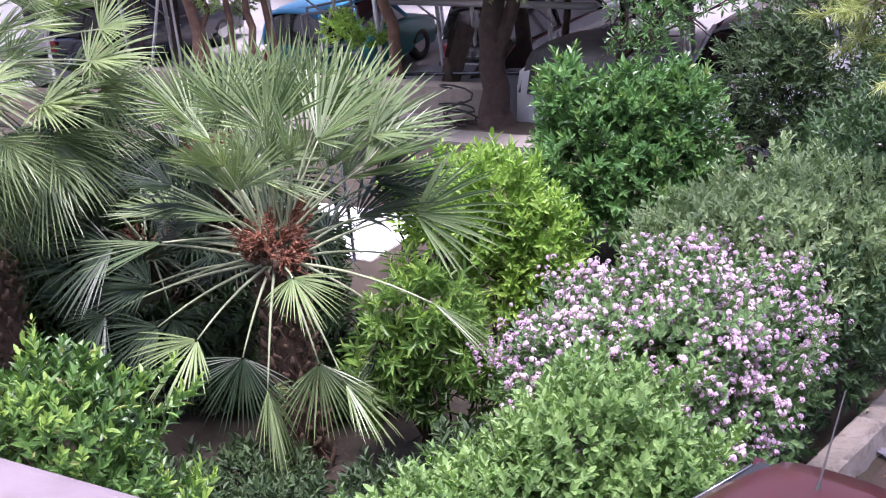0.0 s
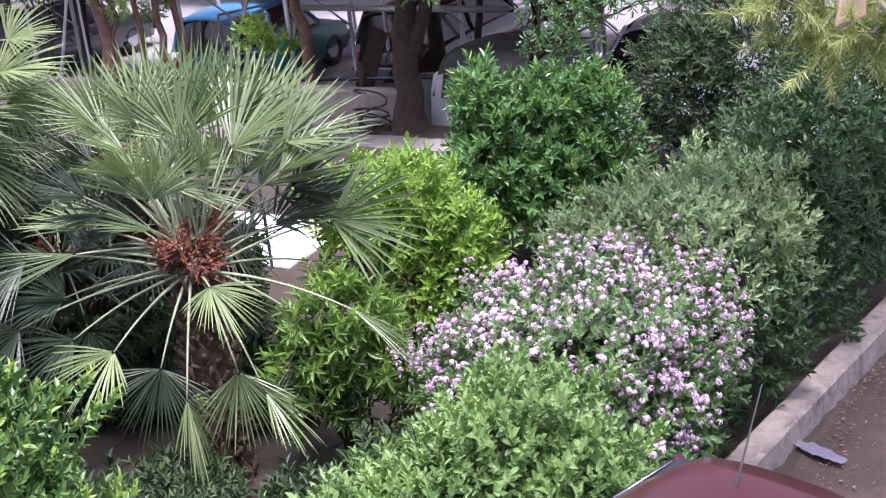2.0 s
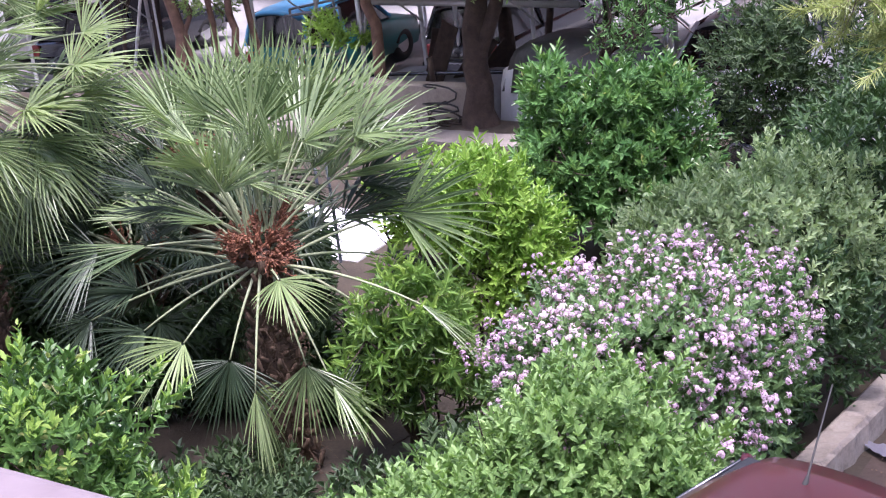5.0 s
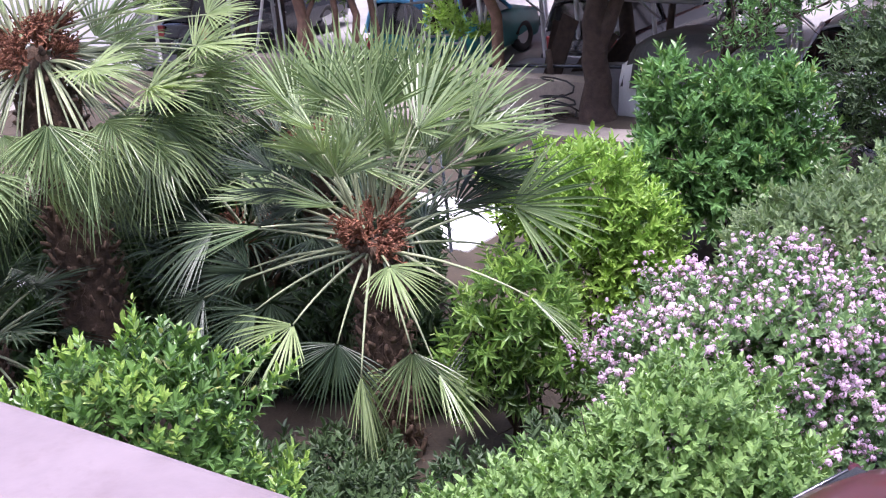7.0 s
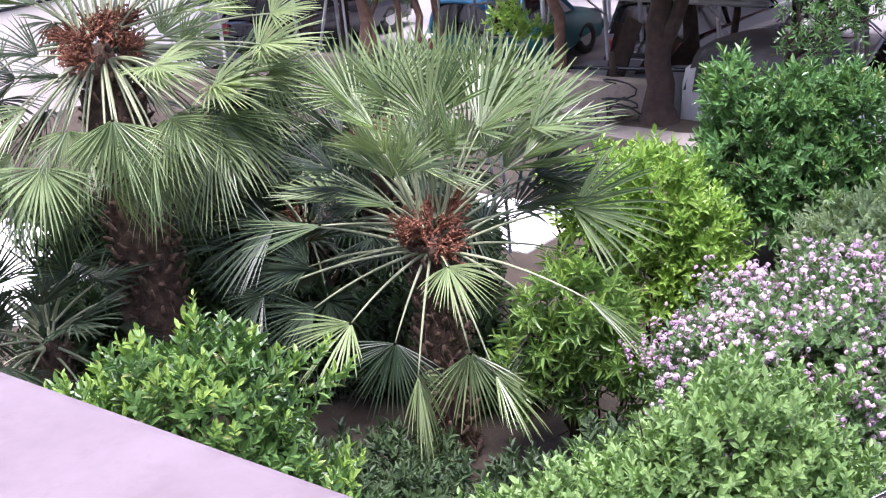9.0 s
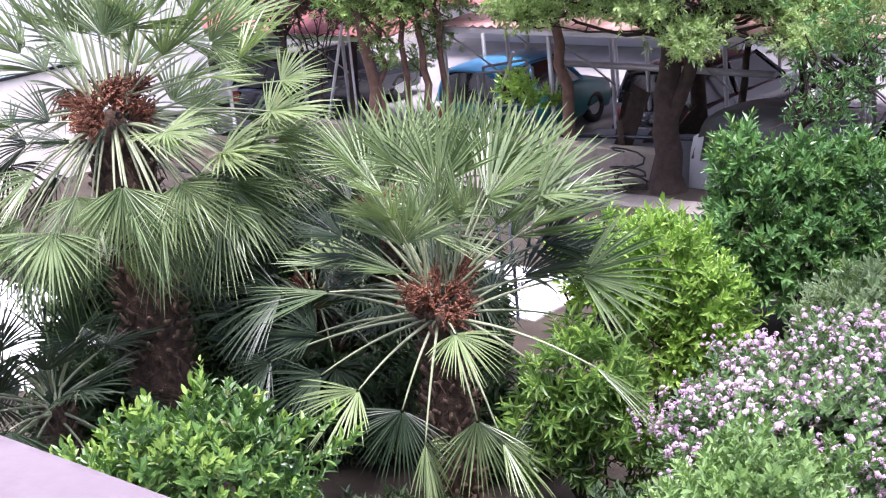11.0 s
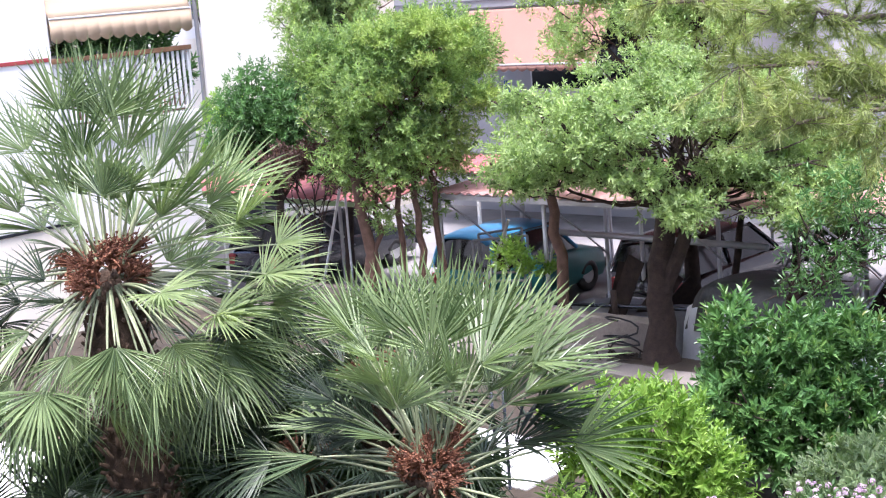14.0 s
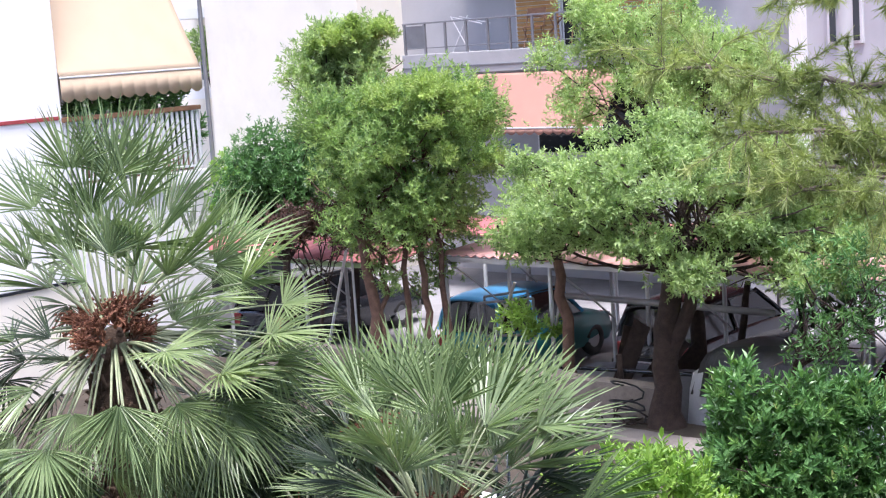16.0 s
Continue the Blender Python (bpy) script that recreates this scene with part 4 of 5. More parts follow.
fan_palm("fan_palm", "fan palm with fruit at its crown, leaves coloured for shade", (-0.75, 12.9, 0), (-0.75, 12.9, 1.75), f5, 9, 0.16, 0.62, fruit=6, stubs=90)

# ---- lantana flowers ----
rng = np.random.default_rng(41)
fl = Acc()
heads = 0
order = rng.permutation(len(LP))
for i in order:
    p, d = LP[i], LD[i]
    if d[2] < -0.35 or heads > 3800:
        continue
    dens = noise.noise(Vector((p * 1.6).tolist())) * 0.6 + 0.36 + 0.3 * d[2] - 0.3 * max(0.0, p[0] - 2.7)
    if rng.random() > dens:
        continue
    for q in range(rng.integers(3, 9)):
        c = p + unit(d + np.array([0, 0, 0.6])) * rng.uniform(0.05, 0.1) + rng.normal(size=3) * 0.05
        up = unit(d + np.array([0, 0, 0.7]) + rng.normal(size=3) * 0.3)
        r = rng.uniform(0.014, 0.024)
        n = 24
        dd = unit(rng.normal(size=(n, 3)) + up * 0.9)
        ref = unit(np.cross(dd, rng.normal(size=(n, 3))))
        s2 = np.cross(dd, ref)
        w = r * rng.uniform(0.3, 0.42)
        cc = c + dd * r
        v = np.stack([cc - ref * w, cc + s2 * w, cc + ref * w, cc - s2 * w], 1).reshape(-1, 3)
        fl.add(v - np.array([2.2, 8.5, 0]), np.arange(n * 4).reshape(-1, 4))
        heads += 1
part("blossom", fl, M_PETAL, lant, "pale purple and white bloom", kind="stuff")

# ---- fruit on the citrus ----
for k, p in enumerate([(-0.78, 6.55, 1.5), (-1.0, 6.5, 1.25), (0.72, 7.0, 0.6)]):
    bm = bmesh.new()
    bmesh.ops.create_icosphere(bm, subdivisions=3, radius=0.027)
    bmesh.ops.scale(bm, vec=(1, 1, 0.92), verts=bm.verts)
    o = part("orange", bm, M_ORANGE, None, "small ripe orange hanging in the citrus bush", True)
    o.matrix_world = pose(*p)
    tagged(o, category="fruit", group="oranges")


# ---- walls, paths, parapet ----
def long_wall(name, label, u0, u1, v0, v1, z0, z1, mat, n=40, rough=0.012, category="wall", skew=0.0):
    """Worn masonry band: a box with a broken, wavy top edge."""
    along_v = (v1 - v0) > (u1 - u0)
    acc = Acc()
    V = []
    for k in range(n + 1):
        f = k / n
        for a, z in ((0, z0), (0, z1 - 0.02), (0.12, z1), (0.88, z1), (1, z1 - 0.03), (1, z0)):
            j = noise.noise(Vector((f * n * 0.7, a * 3, z1))) * rough
            if along_v:
                v = v0 + (v1 - v0) * f
                V.append(g(u0 + (u1 - u0) * a + j + skew * (v - v0), v, z + j * (z > z0)))
            else:
                V.append(g(u0 + (u1 - u0) * f, v0 + (v1 - v0) * a + j, z + j * (z > z0)))
    i, j = np.meshgrid(np.arange(n), np.arange(5), indexing="ij")
    acc.add(V, np.stack([i * 6 + j, (i + 1) * 6 + j, (i + 1) * 6 + j + 1, i * 6 + j + 1], -1))
    e = n * 6
    acc.add(V, [[0, 1, 4, 5], [1, 2, 3, 4], [e, e + 1, e + 4, e + 5], [e + 1, e + 2, e + 3, e + 4]])
    ob = part(name, acc, mat, None, label, False, "structure")
    return tagged(ob, category=category)


long_wall("garden_wall", "low weathered concrete kerb wall beside the driveway", -3.9, -3.68, 3.0, 15.0, -0.1, 0.22, M_KERB, 200, 0.034, skew=0.085)
long_wall("back_wall", "low grey concrete wall edging the parking yard", -19.0, -10.95, 16.1, 16.34, -0.5, 0.45, M_CONC, 60, 0.02)
long_wall("path_kerb", "pale concrete path edge in front of the tree", -14.5, -8.5, 14.95, 15.45, -0.1, 0.07, M_PATH, 50, 0.01, "path")
long_wall("back_path", "grey concrete path along the back wall", -19.0, -11.25, 15.45, 16.1, -0.1, 0.05, M_PATH, 50, 0.01, "path")
long_wall("patio", "white paved patio behind the palms", -11.0, -9.15, 11.1, 12.5, -0.1, 0.04, M_WHITE, 40, 0.006, "patio")

long_wall("patio_side", "white paved strip beside the tall palm", -20.2, -12.3, 7.2, 9.3, -0.1, 0.045, M_WHITE, 30, 0.006, "patio")

t = thing("balcony_parapet", gpose(0, 0, 4.8), "pink stone coping of the balcony parapet", "parapet", kind="structure")
part("coping", slab(2.4, 0.34, 0.05, pose(0.265, 0.33, -0.025), 0.008), M_PARAPET, t)
part("parapet_wall", slab(2.3, 0.24, 0.9, pose(0.265, 0.33, -0.5), 0.004), M_WHITE, t)
t = thing("own_house", gpose(0.2, -3.0, 0), "rendered house front behind the balcony", "house", kind="structure")
part("wall", slab(30, 0.4, 12, pose(0, 0, 6)), M_WHITE, t)
part("balcony_slab", slab(5, 3.4, 0.18, pose(0, 1.7, 3.78), 0.01), M_SLAB, t)

# iron stakes by the patio
for x, y in ((0.34, 14.5), (0.46, 14.45)):
    a = Acc()
    tube(a, [(0, 0, -0.1), (0.005, 0, 0.5), (0, 0.005, 1.1)], [0.018, 0.018, 0.016], 8)
    o = part("iron_stake", a, M_DARKPAINT, None, "thin dark iron stake at the patio edge", True)
    o.matrix_world = pose(x, y, 0)
    tagged(o, category="stake", group="stakes")


# ---- cars ----
def car(name, label, m, L=3.9, W=1.62, Ht=1.42, paint=None, lower=None, hatch=True, antenna=False):
    """Small car, front along +y, standing on z 0; body, roof, glass, wheels and lights."""
    t = thing(name, m, label, "car", "parked cars")
    belt, w = Ht * 0.62, W / 2
    ys = np.array([-0.5, -0.49, -0.46, -0.3, -0.1, 0.12, 0.28, 0.42, 0.485, 0.5]) * L
    zb = np.array([0.62, 0.86, 0.97, 1.0, 1.0, 0.99, 0.93, 0.84, 0.74, 0.55]) * belt
    wf = np.array([0.84, 0.9, 0.95, 1.0, 1.0, 1.0, 0.99, 0.95, 0.88, 0.82])
    acc = Acc()
    V = []
    for y, z, q in zip(ys, zb, wf):
        for a, hz in ((-0.9, 0.2), (-0.99, 0.36), (-1.0, z * 0.7), (-0.96, z - 0.06), (-0.88, z), (0, z + 0.03), (0.88, z), (0.96, z - 0.06), (1.0, z * 0.7), (0.99, 0.36), (0.9, 0.2)):
            V.append((a * w * q, y, hz))
    i, j = np.meshgrid(np.arange(9), np.arange(10), indexing="ij")
    acc.add(V, np.stack([i * 11 + j, (i + 1) * 11 + j, (i + 1) * 11 + j + 1, i * 11 + j + 1], -1))
    for e in (0, 99):
        acc.add(V[e:e + 11], [[0, 1, 9, 10], [1, 2, 8, 9], [2, 3, 7, 8], [3, 4, 6, 7], [4, 5, 6, 4]][:4])
    body = part("body", acc, lower or paint, t, smooth=True)
    smoothing = body.modifiers.new("round", "SUBSURF")
    smoothing.levels = smoothing.render_levels = 2
    # greenhouse
    yr, yt, yf, yb = -0.47 * L, (-0.43 if hatch else -0.3) * L, 0.06 * L, 0.22 * L
    gl = Acc()
    lo, hi = w * 0.9, w * 0.7
    zt, z0 = Ht - 0.05, belt - 0.04
    V = [(-lo, yr, z0), (lo, yr, z0), (lo, yb, z0), (-lo, yb, z0), (-hi, yt, zt), (hi, yt, zt), (hi, yf, zt), (-hi, yf, zt)]
    gl.add(V, [[0, 1, 5, 4], [1, 2, 6, 5], [2, 3, 7, 6], [3, 0, 4, 7], [4, 5, 6, 7]])
    part("glazing", gl, M_CARGLASS, t, "dark car glass")
    n = 14
    rf = Acc()
    V = []
    for a in np.linspace(0, 1, n):
        y = (yt - 0.1) + (yf - yt + 0.2) * a
        dz = -0.06 * (2 * a - 1) ** 4
        for b in np.linspace(-1, 1, 13):
            x = (hi + 0.04) * b * (1 - 0.06 * (2 * a - 1) ** 2)
            V.append((x, y, Ht + dz - 0.045 * b * b - 0.05 * abs(b) ** 7))
    i, j = np.meshgrid(np.arange(n - 1), np.arange(12), indexing="ij")
    rf.add(V, np.stack([i * 13 + j, (i + 1) * 13 + j, (i + 1) * 13 + j + 1, i * 13 + j + 1], -1))
    ro = part("roof", rf, paint, t, smooth=True)
    so = ro.modifiers.new("thick", "SOLIDIFY")
    so.thickness, so.offset = 0.035, -1
    for x0, y0, x1, y1 in ((-1, yr, -1, yt), (1, yr, 1, yt), (-1, yb, -1, yf), (1, yb, 1, yf), (-1, -0.17 * L, -1, -0.17 * L), (1, -0.17 * L, 1, -0.17 * L)):
        pa = Acc()
        tube(pa, [(x0 * lo, y0, z0), (x0 * (lo + hi) / 2 * 1.02, (y0 + y1) / 2, (z0 + zt) / 2), (x1 * (hi + 0.01), y1, zt - 0.01)], 0.035, 8)
        part("pillar", pa, paint, t, smooth=True)
    for sx in (-1, 1):
        tr = Acc()
        tube(tr, [(sx * (hi + 0.035), yt, Ht - 0.075), (sx * (hi + 0.045), (yt + yf) / 2, Ht - 0.055), (sx * (hi + 0.035), yf, Ht - 0.075)], 0.012, 6)
        part("roof_rail", tr, M_DARKPAINT if antenna else M_BLACK, t, "thin roof gutter trim", smooth=True)
        for y in (-0.31 * L, 0.3 * L):
            wh = Acc()
            ca = np.linspace(0, 2 * np.pi, 21)
            tube(wh, np.stack([np.full(21, 0.0), np.cos(ca) * 0.21, np.sin(ca) * 0.21], 1), 0.085, 8)
            ty = part("wheel", wh, M_BLACK, t, smooth=True)
            ty.location = (sx * (w - 0.09), y, 0.295)
            rm = Acc()
            tube(rm, [(-0.05, 0, 0), (0.05, 0, 0)], 0.165, 16)
            part("rim", rm, M_GALV, ty)
        hl = slab(0.3, 0.06, 0.14, pose(sx * w * 0.62, 0.488 * L, belt * 0.68), 0.02)
        part("headlight", hl, M_CHROME, t, "clear glass headlight")
        tl = slab(0.16, 0.06, 0.22, pose(sx * w * 0.72, -0.492 * L, belt * 0.75), 0.02)
        part("tail_light", tl, M_REDTRIM, t, "red tail light")
    for y, nm in ((0.5, "front_bumper"), (-0.5, "rear_bumper")):
        part(nm, slab(W * 0.92, 0.14, 0.16, pose(0, y * L, 0.4), 0.05), M_BLACK if not antenna else M_DARKPAINT, t)
    for sy in (1, -1):
        pl = part("number_plate", slab(0.5, 0.015, 0.11, pose(0, sy * (L / 2 + 0.08), 0.42), 0.003), M_WHITEPAINT, t, "white number plate")
        for x in (-0.16, -0.05, 0.06, 0.17):
            part("bar", slab(0.05, 0.006, 0.07, pose(x, sy * (L / 2 + 0.09), 0.42), 0.001), M_DARKPAINT, pl)
    if antenna:
        an = Acc()
        tube(an, [(0.1, yt + 0.17, Ht - 0.005), (0.1, yt + 0.13, Ht + 0.05)], [0.02, 0.008], 8)
        tube(an, [(0.1, yt + 0.13, Ht + 0.05), (0.08, yt - 0.07, Ht + 0.47)], [0.006, 0.004], 6)
        part("antenna", an, M_BLACK, t, "thin black whip antenna", smooth=True)
    return t


car("red_car", "dark red hatchback with a whip antenna on its roof", gpose(-2.68, 4.76, 0, 166), 3.6, 1.6, 1.43, M_REDPAINT, antenna=True)
car("blue_car", "old two-tone hatchback with sky blue roof and teal flanks", gpose(-16.0, 19.7, -0.45), 3.3, 1.5, 1.42, M_BLUEPAINT, M_TEALPAINT)
car("silver_car", "silver grey car parked under the trees", gpose(-7.9, 18.4, -0.45, 180), 3.9, 1.65, 1.4, M_SILVER)
car("dark_car", "dark car under the olive-edged carport", gpose(-21.2, 20.0, -0.45), 3.9, 1.65, 1.4, M_DARKPAINT)
car("silver_car", "pale grey car with a white number plate", gpose(-24.4, 19.5, -0.45, 180), 3.9, 1.65, 1.4, M_SILVER)
car("dark_car", "dark car beside the blue one in the carport", gpose(-12.9, 20.9, -0.45), 3.9, 1.65, 1.35, M_DARKPAINT)


# ---- carports ----
def carport(name, label, u0, u1, v0, v1, z0, z1, mat, posts, fascia=None, zg=-0.45):
    """Corrugated roof sheet on tubes: u0..u1 wide, front edge v0 at z0, back edge v1 at z1."""
    t = thing(name, gpose(u0, v0, zg), label, "carport", "carports")
    W, D = u1 - u0, v1 - v0
    n = int(W / 0.045)
    acc = Acc()
    x = np.linspace(0, W, n)
    zw = 0.022 * np.sin(x * 2 * np.pi / 0.18)
    V = []
    for y, z in ((0, z0), (D * 0.5, (z0 + z1) / 2 - 0.01), (D, z1)):
        V += [(a, y, z - zg + b) for a, b in zip(x, zw)]
    i, j = np.meshgrid(np.arange(2), np.arange(n - 1), indexing="ij")
    acc.add(V, np.stack([i * n + j, i * n + j + 1, (i + 1) * n + j + 1, (i + 1) * n + j], -1))
    r = part("roof_sheet", acc, mat, t, "corrugated roof sheet", smooth=True)
    s = r.modifiers.new("thick", "SOLIDIFY")
    s.thickness = 0.012
    for y, z in ((0.06, z0), (D - 0.06, z1)):
        part("beam", slab(W, 0.06, 0.08, pose(W / 2, y, z - zg - 0.08), 0.005), fascia or M_GALV, t)
    for u in posts:
        for y, z in ((0.08, z0), (D - 0.08, z1)):
            a = Acc()
            h = z - zg - 0.1
            tube(a, [(u - u0, y, 0), (u - u0, y, h / 2), (u - u0, y, h)], 0.035, 8)
            part("post", a, M_GALV, t, "white painted tube", smooth=True)
        a = Acc()
        tube(a, [(u - u0, 0.1, z0 - zg - 0.12), (u - u0 + 0.3, 0.5, z0 - zg - 0.55), (u - u0 + 0.55, 0.9, z0 - zg - 1.0)], 0.016, 6)
        part("brace", a, M_GALV, t, smooth=True)
    return t


carport("carport", "carport with faded pink corrugated roof on thin tubes", -15.42, -6.0, 16.9, 18.6, 1.93, 2.02, M_ROOFPINK, (-15.35, -13.3, -11.3, -9.0))
carport("carport", "rear carport with dull red corrugated roof", -22.5, -6.0, 18.95, 20.3, 1.9, 2.0, M_ROOFRED, (-16.3, -13.0, -10.0))
# added roof slope, pitched out of the camera's sight, keeps light off the cars
carport("carport", "unseen red roof slope added to shade the parked cars", -17.0, -6.0, 20.35, 23.2, 1.98, 1.45, M_ROOFRED, (-16.5, -13.0, -10.0))
carport("carport", "small carport with olive fascia and red roof", -22.8, -17.2, 17.7, 18.9, 1.55, 1.75, M_ROOFRED, (-19.5, -21.6), M_LEAF_GREY)


def stick(name, label, a, b, r, mat, category, group=""):
    a, b = Vector(a), Vector(b)
    acc = Acc()
    d = b - a
    tube(acc, [(0, 0, 0), tuple(d * 0.5), tuple(d)], r, 8)
    o = part(name, acc, mat, None, label, True)
    o.location = a
    return tagged(o, category=category, group=group)


stick("prop_tube", "white metal tube propped against the carport", g(-17.46, 16.95, 2.04), g(-18.35, 16.95, -0.45), 0.025, M_WHITEPAINT, "tube", "loose tubes")
stick("prop_tube", "white metal tube standing upright", g(-17.4, 16.95, 2.0), g(-17.4, 16.95, -0.45), 0.02, M_WHITEPAINT, "tube", "loose tubes")
stick("prop_tube", "grey tube leaning over the blue car", g(-13.95, 16.95, 1.55), g(-15.0, 17.0, -0.45), 0.025, M_GALV, "tube", "loose tubes")
stick("prop_tube", "thin white tube leaning by the trunk", g(-13.0, 16.9, 1.7), g(-13.5, 16.9, -0.45), 0.02, M_GALV, "tube", "loose tubes")
stick("rail_beam", "white horizontal beam across the parking bay", g(-13.8, 18.0, 1.18), g(-10.2, 18.0, 1.16), 0.05, M_GALV, "beam")
for u0, u1, v in ((-15.0, -13.9, 17.3), (-15.3, -14.4, 17.8)):
    t = thing("steel_frame", gpose(u0, v, -0.45), "rusty grey steel frame standing in the bay", "frame", "steel frames")
    a = Acc()
    w = u1 - u0
    for p, q in (((0, 0, 0), (0, 0, 1.55)), ((w, 0, 0), (w, 0, 1.7)), ((0, 0, 1.55), (w, 0, 1.7)), ((0, 0, 0.9), (w, 0, 1.0))):
        a = Acc()
        tube(a, [p, ((p[0] + q[0]) / 2, 0, (p[2] + q[2]) / 2), q], 0.022, 6)
        part("bar", a, M_GREYPAINT, t)
for k, (u, v, tz, ln) in enumerate(((-12.6, 17.3, 25, 1.6), (-12.4, 17.4, 38, 1.5), (-12.7, 17.6, 15, 1.3), (-12.2, 17.5, 50, 1.4))):
    o = part("scrap_board", slab(0.28, 0.03, ln, pose(0, 0, ln / 2), 0.004), M_BARK, None, "old board leaning in the scrap pile")
    o.matrix_world = gpose(u, v, -0.43) @ pose(0, 0, 0, 0, tz, k * 20)
    tagged(o, category="board", group="scrap boards")
stick("fence_post", "short dark wooden post by the low wall", g(-12.1, 17.0, -0.45), g(-12.15, 17.0, 0.6), 0.045, M_BARK, "post")
stick("barrier_pipe", "dark horizontal pipe behind the low wall", g(-13.3, 17.05, 0.3), g(-10.9, 17.05, 0.42), 0.03, M_DARKPAINT, "pipe")


# ---- covered vehicle beside the tree ----
def draped(name, m, L, W, h0, h1, mat, parent, seed, fold=0.04, n=40):
    rng = np.random.default_rng(seed)
    acc = Acc()
    V = []
    rows = [(h0, 1.06), (h0 + (h1 - h0) * 0.35, 1.03), (h0 + (h1 - h0) * 0.7, 1.0), (h1 - 0.08, 0.95), (h1, 0.8), (h1 + 0.03, 0.4), (h1 + 0.03, 0.02)]
    for z, s in rows:
        for k in range(n):
            a = 2 * math.pi * k / n
            ex = 0.35
            x = math.copysign(abs(math.cos(a)) ** ex, math.cos(a)) * L / 2 * s
            y = math.copysign(abs(math.sin(a)) ** ex, math.sin(a)) * W / 2 * s
            f = 1 + fold * math.sin(k * 2.7 + seed) * (1.2 - (z - h0) / (h1 - h0 + 0.01))
            V.append((x * f, y * f, z + 0.05 * noise.noise(Vector((x * 2, y * 2, z)))))
    i, j = np.meshgrid(np.arange(len(rows) - 1), np.arange(n), indexing="ij")
    k = (j + 1) % n
    acc.add(V, np.stack([i * n + j, i * n + k, (i + 1) * n + k, (i + 1) * n + j], -1))
    o = part(name, acc, mat, parent, smooth=True)
    o.matrix_local = m
    return o


t = thing("covered_cart", gpose(-9.75, 16.95, -0.3), "vehicle wrapped in a white tarpaulin with a dark cover", "tarpaulin")
draped("white_tarp", pose(0, 0, 0), 1.9, 1.15, 0.02, 0.98, M_TARP, t, 1)
draped("dark_cover", pose(0.2, 0.0, 0.62), 1.75, 1.2, 0.0, 0.62, M_TARPDARK, t, 2, 0.14)

t = thing("covered_trailer", gpose(-12.35, 17.75, -0.45), "low trailer under a dusty grey sheet", "tarpaulin")
draped("grey_sheet", pose(0, 0, 0), 2.3, 1.1, 0.02, 0.62, M_TARPGREY, t, 3)

# ---- hose and twigs at the foot of the tree ----
rng = np.random.default_rng(51)
a = Acc()
pts = [(0.25 * math.cos(k * 0.7) * (1 + 0.1 * math.sin(k)), 0.16 * math.sin(k * 0.7), 0.03 + 0.018 * k + 0.1 * max(0, math.sin(k * 0.35))) for k in range(26)]
tube(a, pts, 0.013, 6)
o = part("garden_hose", a, M_BLACK, None, "coiled dark garden hose at the foot of the tree", True)
o.matrix_world = gpose(-11.15, 15.75, 0.03)
tagged(o, category="hose")
for k in range(9):
    a = Acc()
    p = limb_path(rng, (0, 0, 0), (rng.normal() * 0.25, rng.normal() * 0.25, rng.uniform(0.02, 0.16)), 0.5, 6)
    tube(a, p, np.linspace(0.014, 0.005, 6), 5)
    o = part("twig", a, M_BARK, None, "dead twig lying by the tree", True)
    o.matrix_world = gpose(-11.05 + rng.normal() * 0.22, 15.75 + rng.normal() * 0.1, 0.05)
    tagged(o, category="twig", group="twigs")

# ---- driveway litter ----
a = Acc()
n = 900
uv = np.stack([rng.uniform(-3.0, -1.2, n), rng.uniform(6.6, 14, n)], 1)
near = rng.random(n) < 0.6
uv[near, 0] = -3.02 + rng.exponential(0.14, near.sum())
P = np.array([g(u, v, 0.025) for u, v in uv])
d = rng.normal(size=(n, 3)) * np.array([1, 1, 0.12])
leaves(a, P, d, np.array([0, 0, 1.0]) + rng.normal(size=(n, 3)) * 0.3, rng.uniform(0.012, 0.05, n), rng.uniform(0.01, 0.026, n))
tagged(part("leaf_litter", a, M_DRYLEAF, None, "dry leaves scattered along the kerb", kind="stuff"), category="leaf litter")
a = Acc()
V = [(x * 0.22, y * 0.07 * (1 - 0.5 * abs(x)), 0.02 + 0.03 * noise.noise(Vector((x * 3, y * 3, 1)))) for x in np.linspace(-1, 1, 14) for y in np.linspace(-1, 1, 6)]
i, j = np.meshgrid(np.arange(13), np.arange(5), indexing="ij")
a.add(V, np.stack([i * 6 + j, (i + 1) * 6 + j, (i + 1) * 6 + j + 1, i * 6 + j + 1], -1))
o = part("crumpled_paper", a, M_PLASTIC, None, "crumpled lilac grey scrap lying on the dirt", True)
o.matrix_world = pose(3.84, 8.68, 0.03, 0, 0, -66)
tagged(o, category="litter")

# ---- scooter and meter box behind the hedge ----
t = thing("motor_scooter", pose(5.0, 14.1, 0, 0, 0, -60), "black motor scooter half hidden by leaves", "scooter")
part("seat", slab(0.75, 0.28, 0.14, pose(0.1, 0, 0.74), 0.06, 4), M_BLACK, t, smooth=True)
part("body", slab(1.0, 0.3, 0.35, pose(0, 0, 0.5), 0.1, 4), M_DARKPAINT, t, smooth=True)
part("windscreen", slab(0.03, 0.42, 0.4, pose(-0.55, 0, 0.95, 0, -20), 0.012), M_GLASS, t)
for x in (-0.62, 0.55):
    wh = Acc()
    ca = np.linspace(0, 2 * np.pi, 21)
    tube(wh, np.stack([np.cos(ca) * 0.2 + x, np.zeros(21), np.sin(ca) * 0.2 + 0.25], 1), 0.05, 8)
    part("wheel", wh, M_BLACK, t, smooth=True)
t = thing("meter_box", pose(5.22, 15.75, 0, 0, 0, -20), "grey box with a dark plate on a post", "meter box")
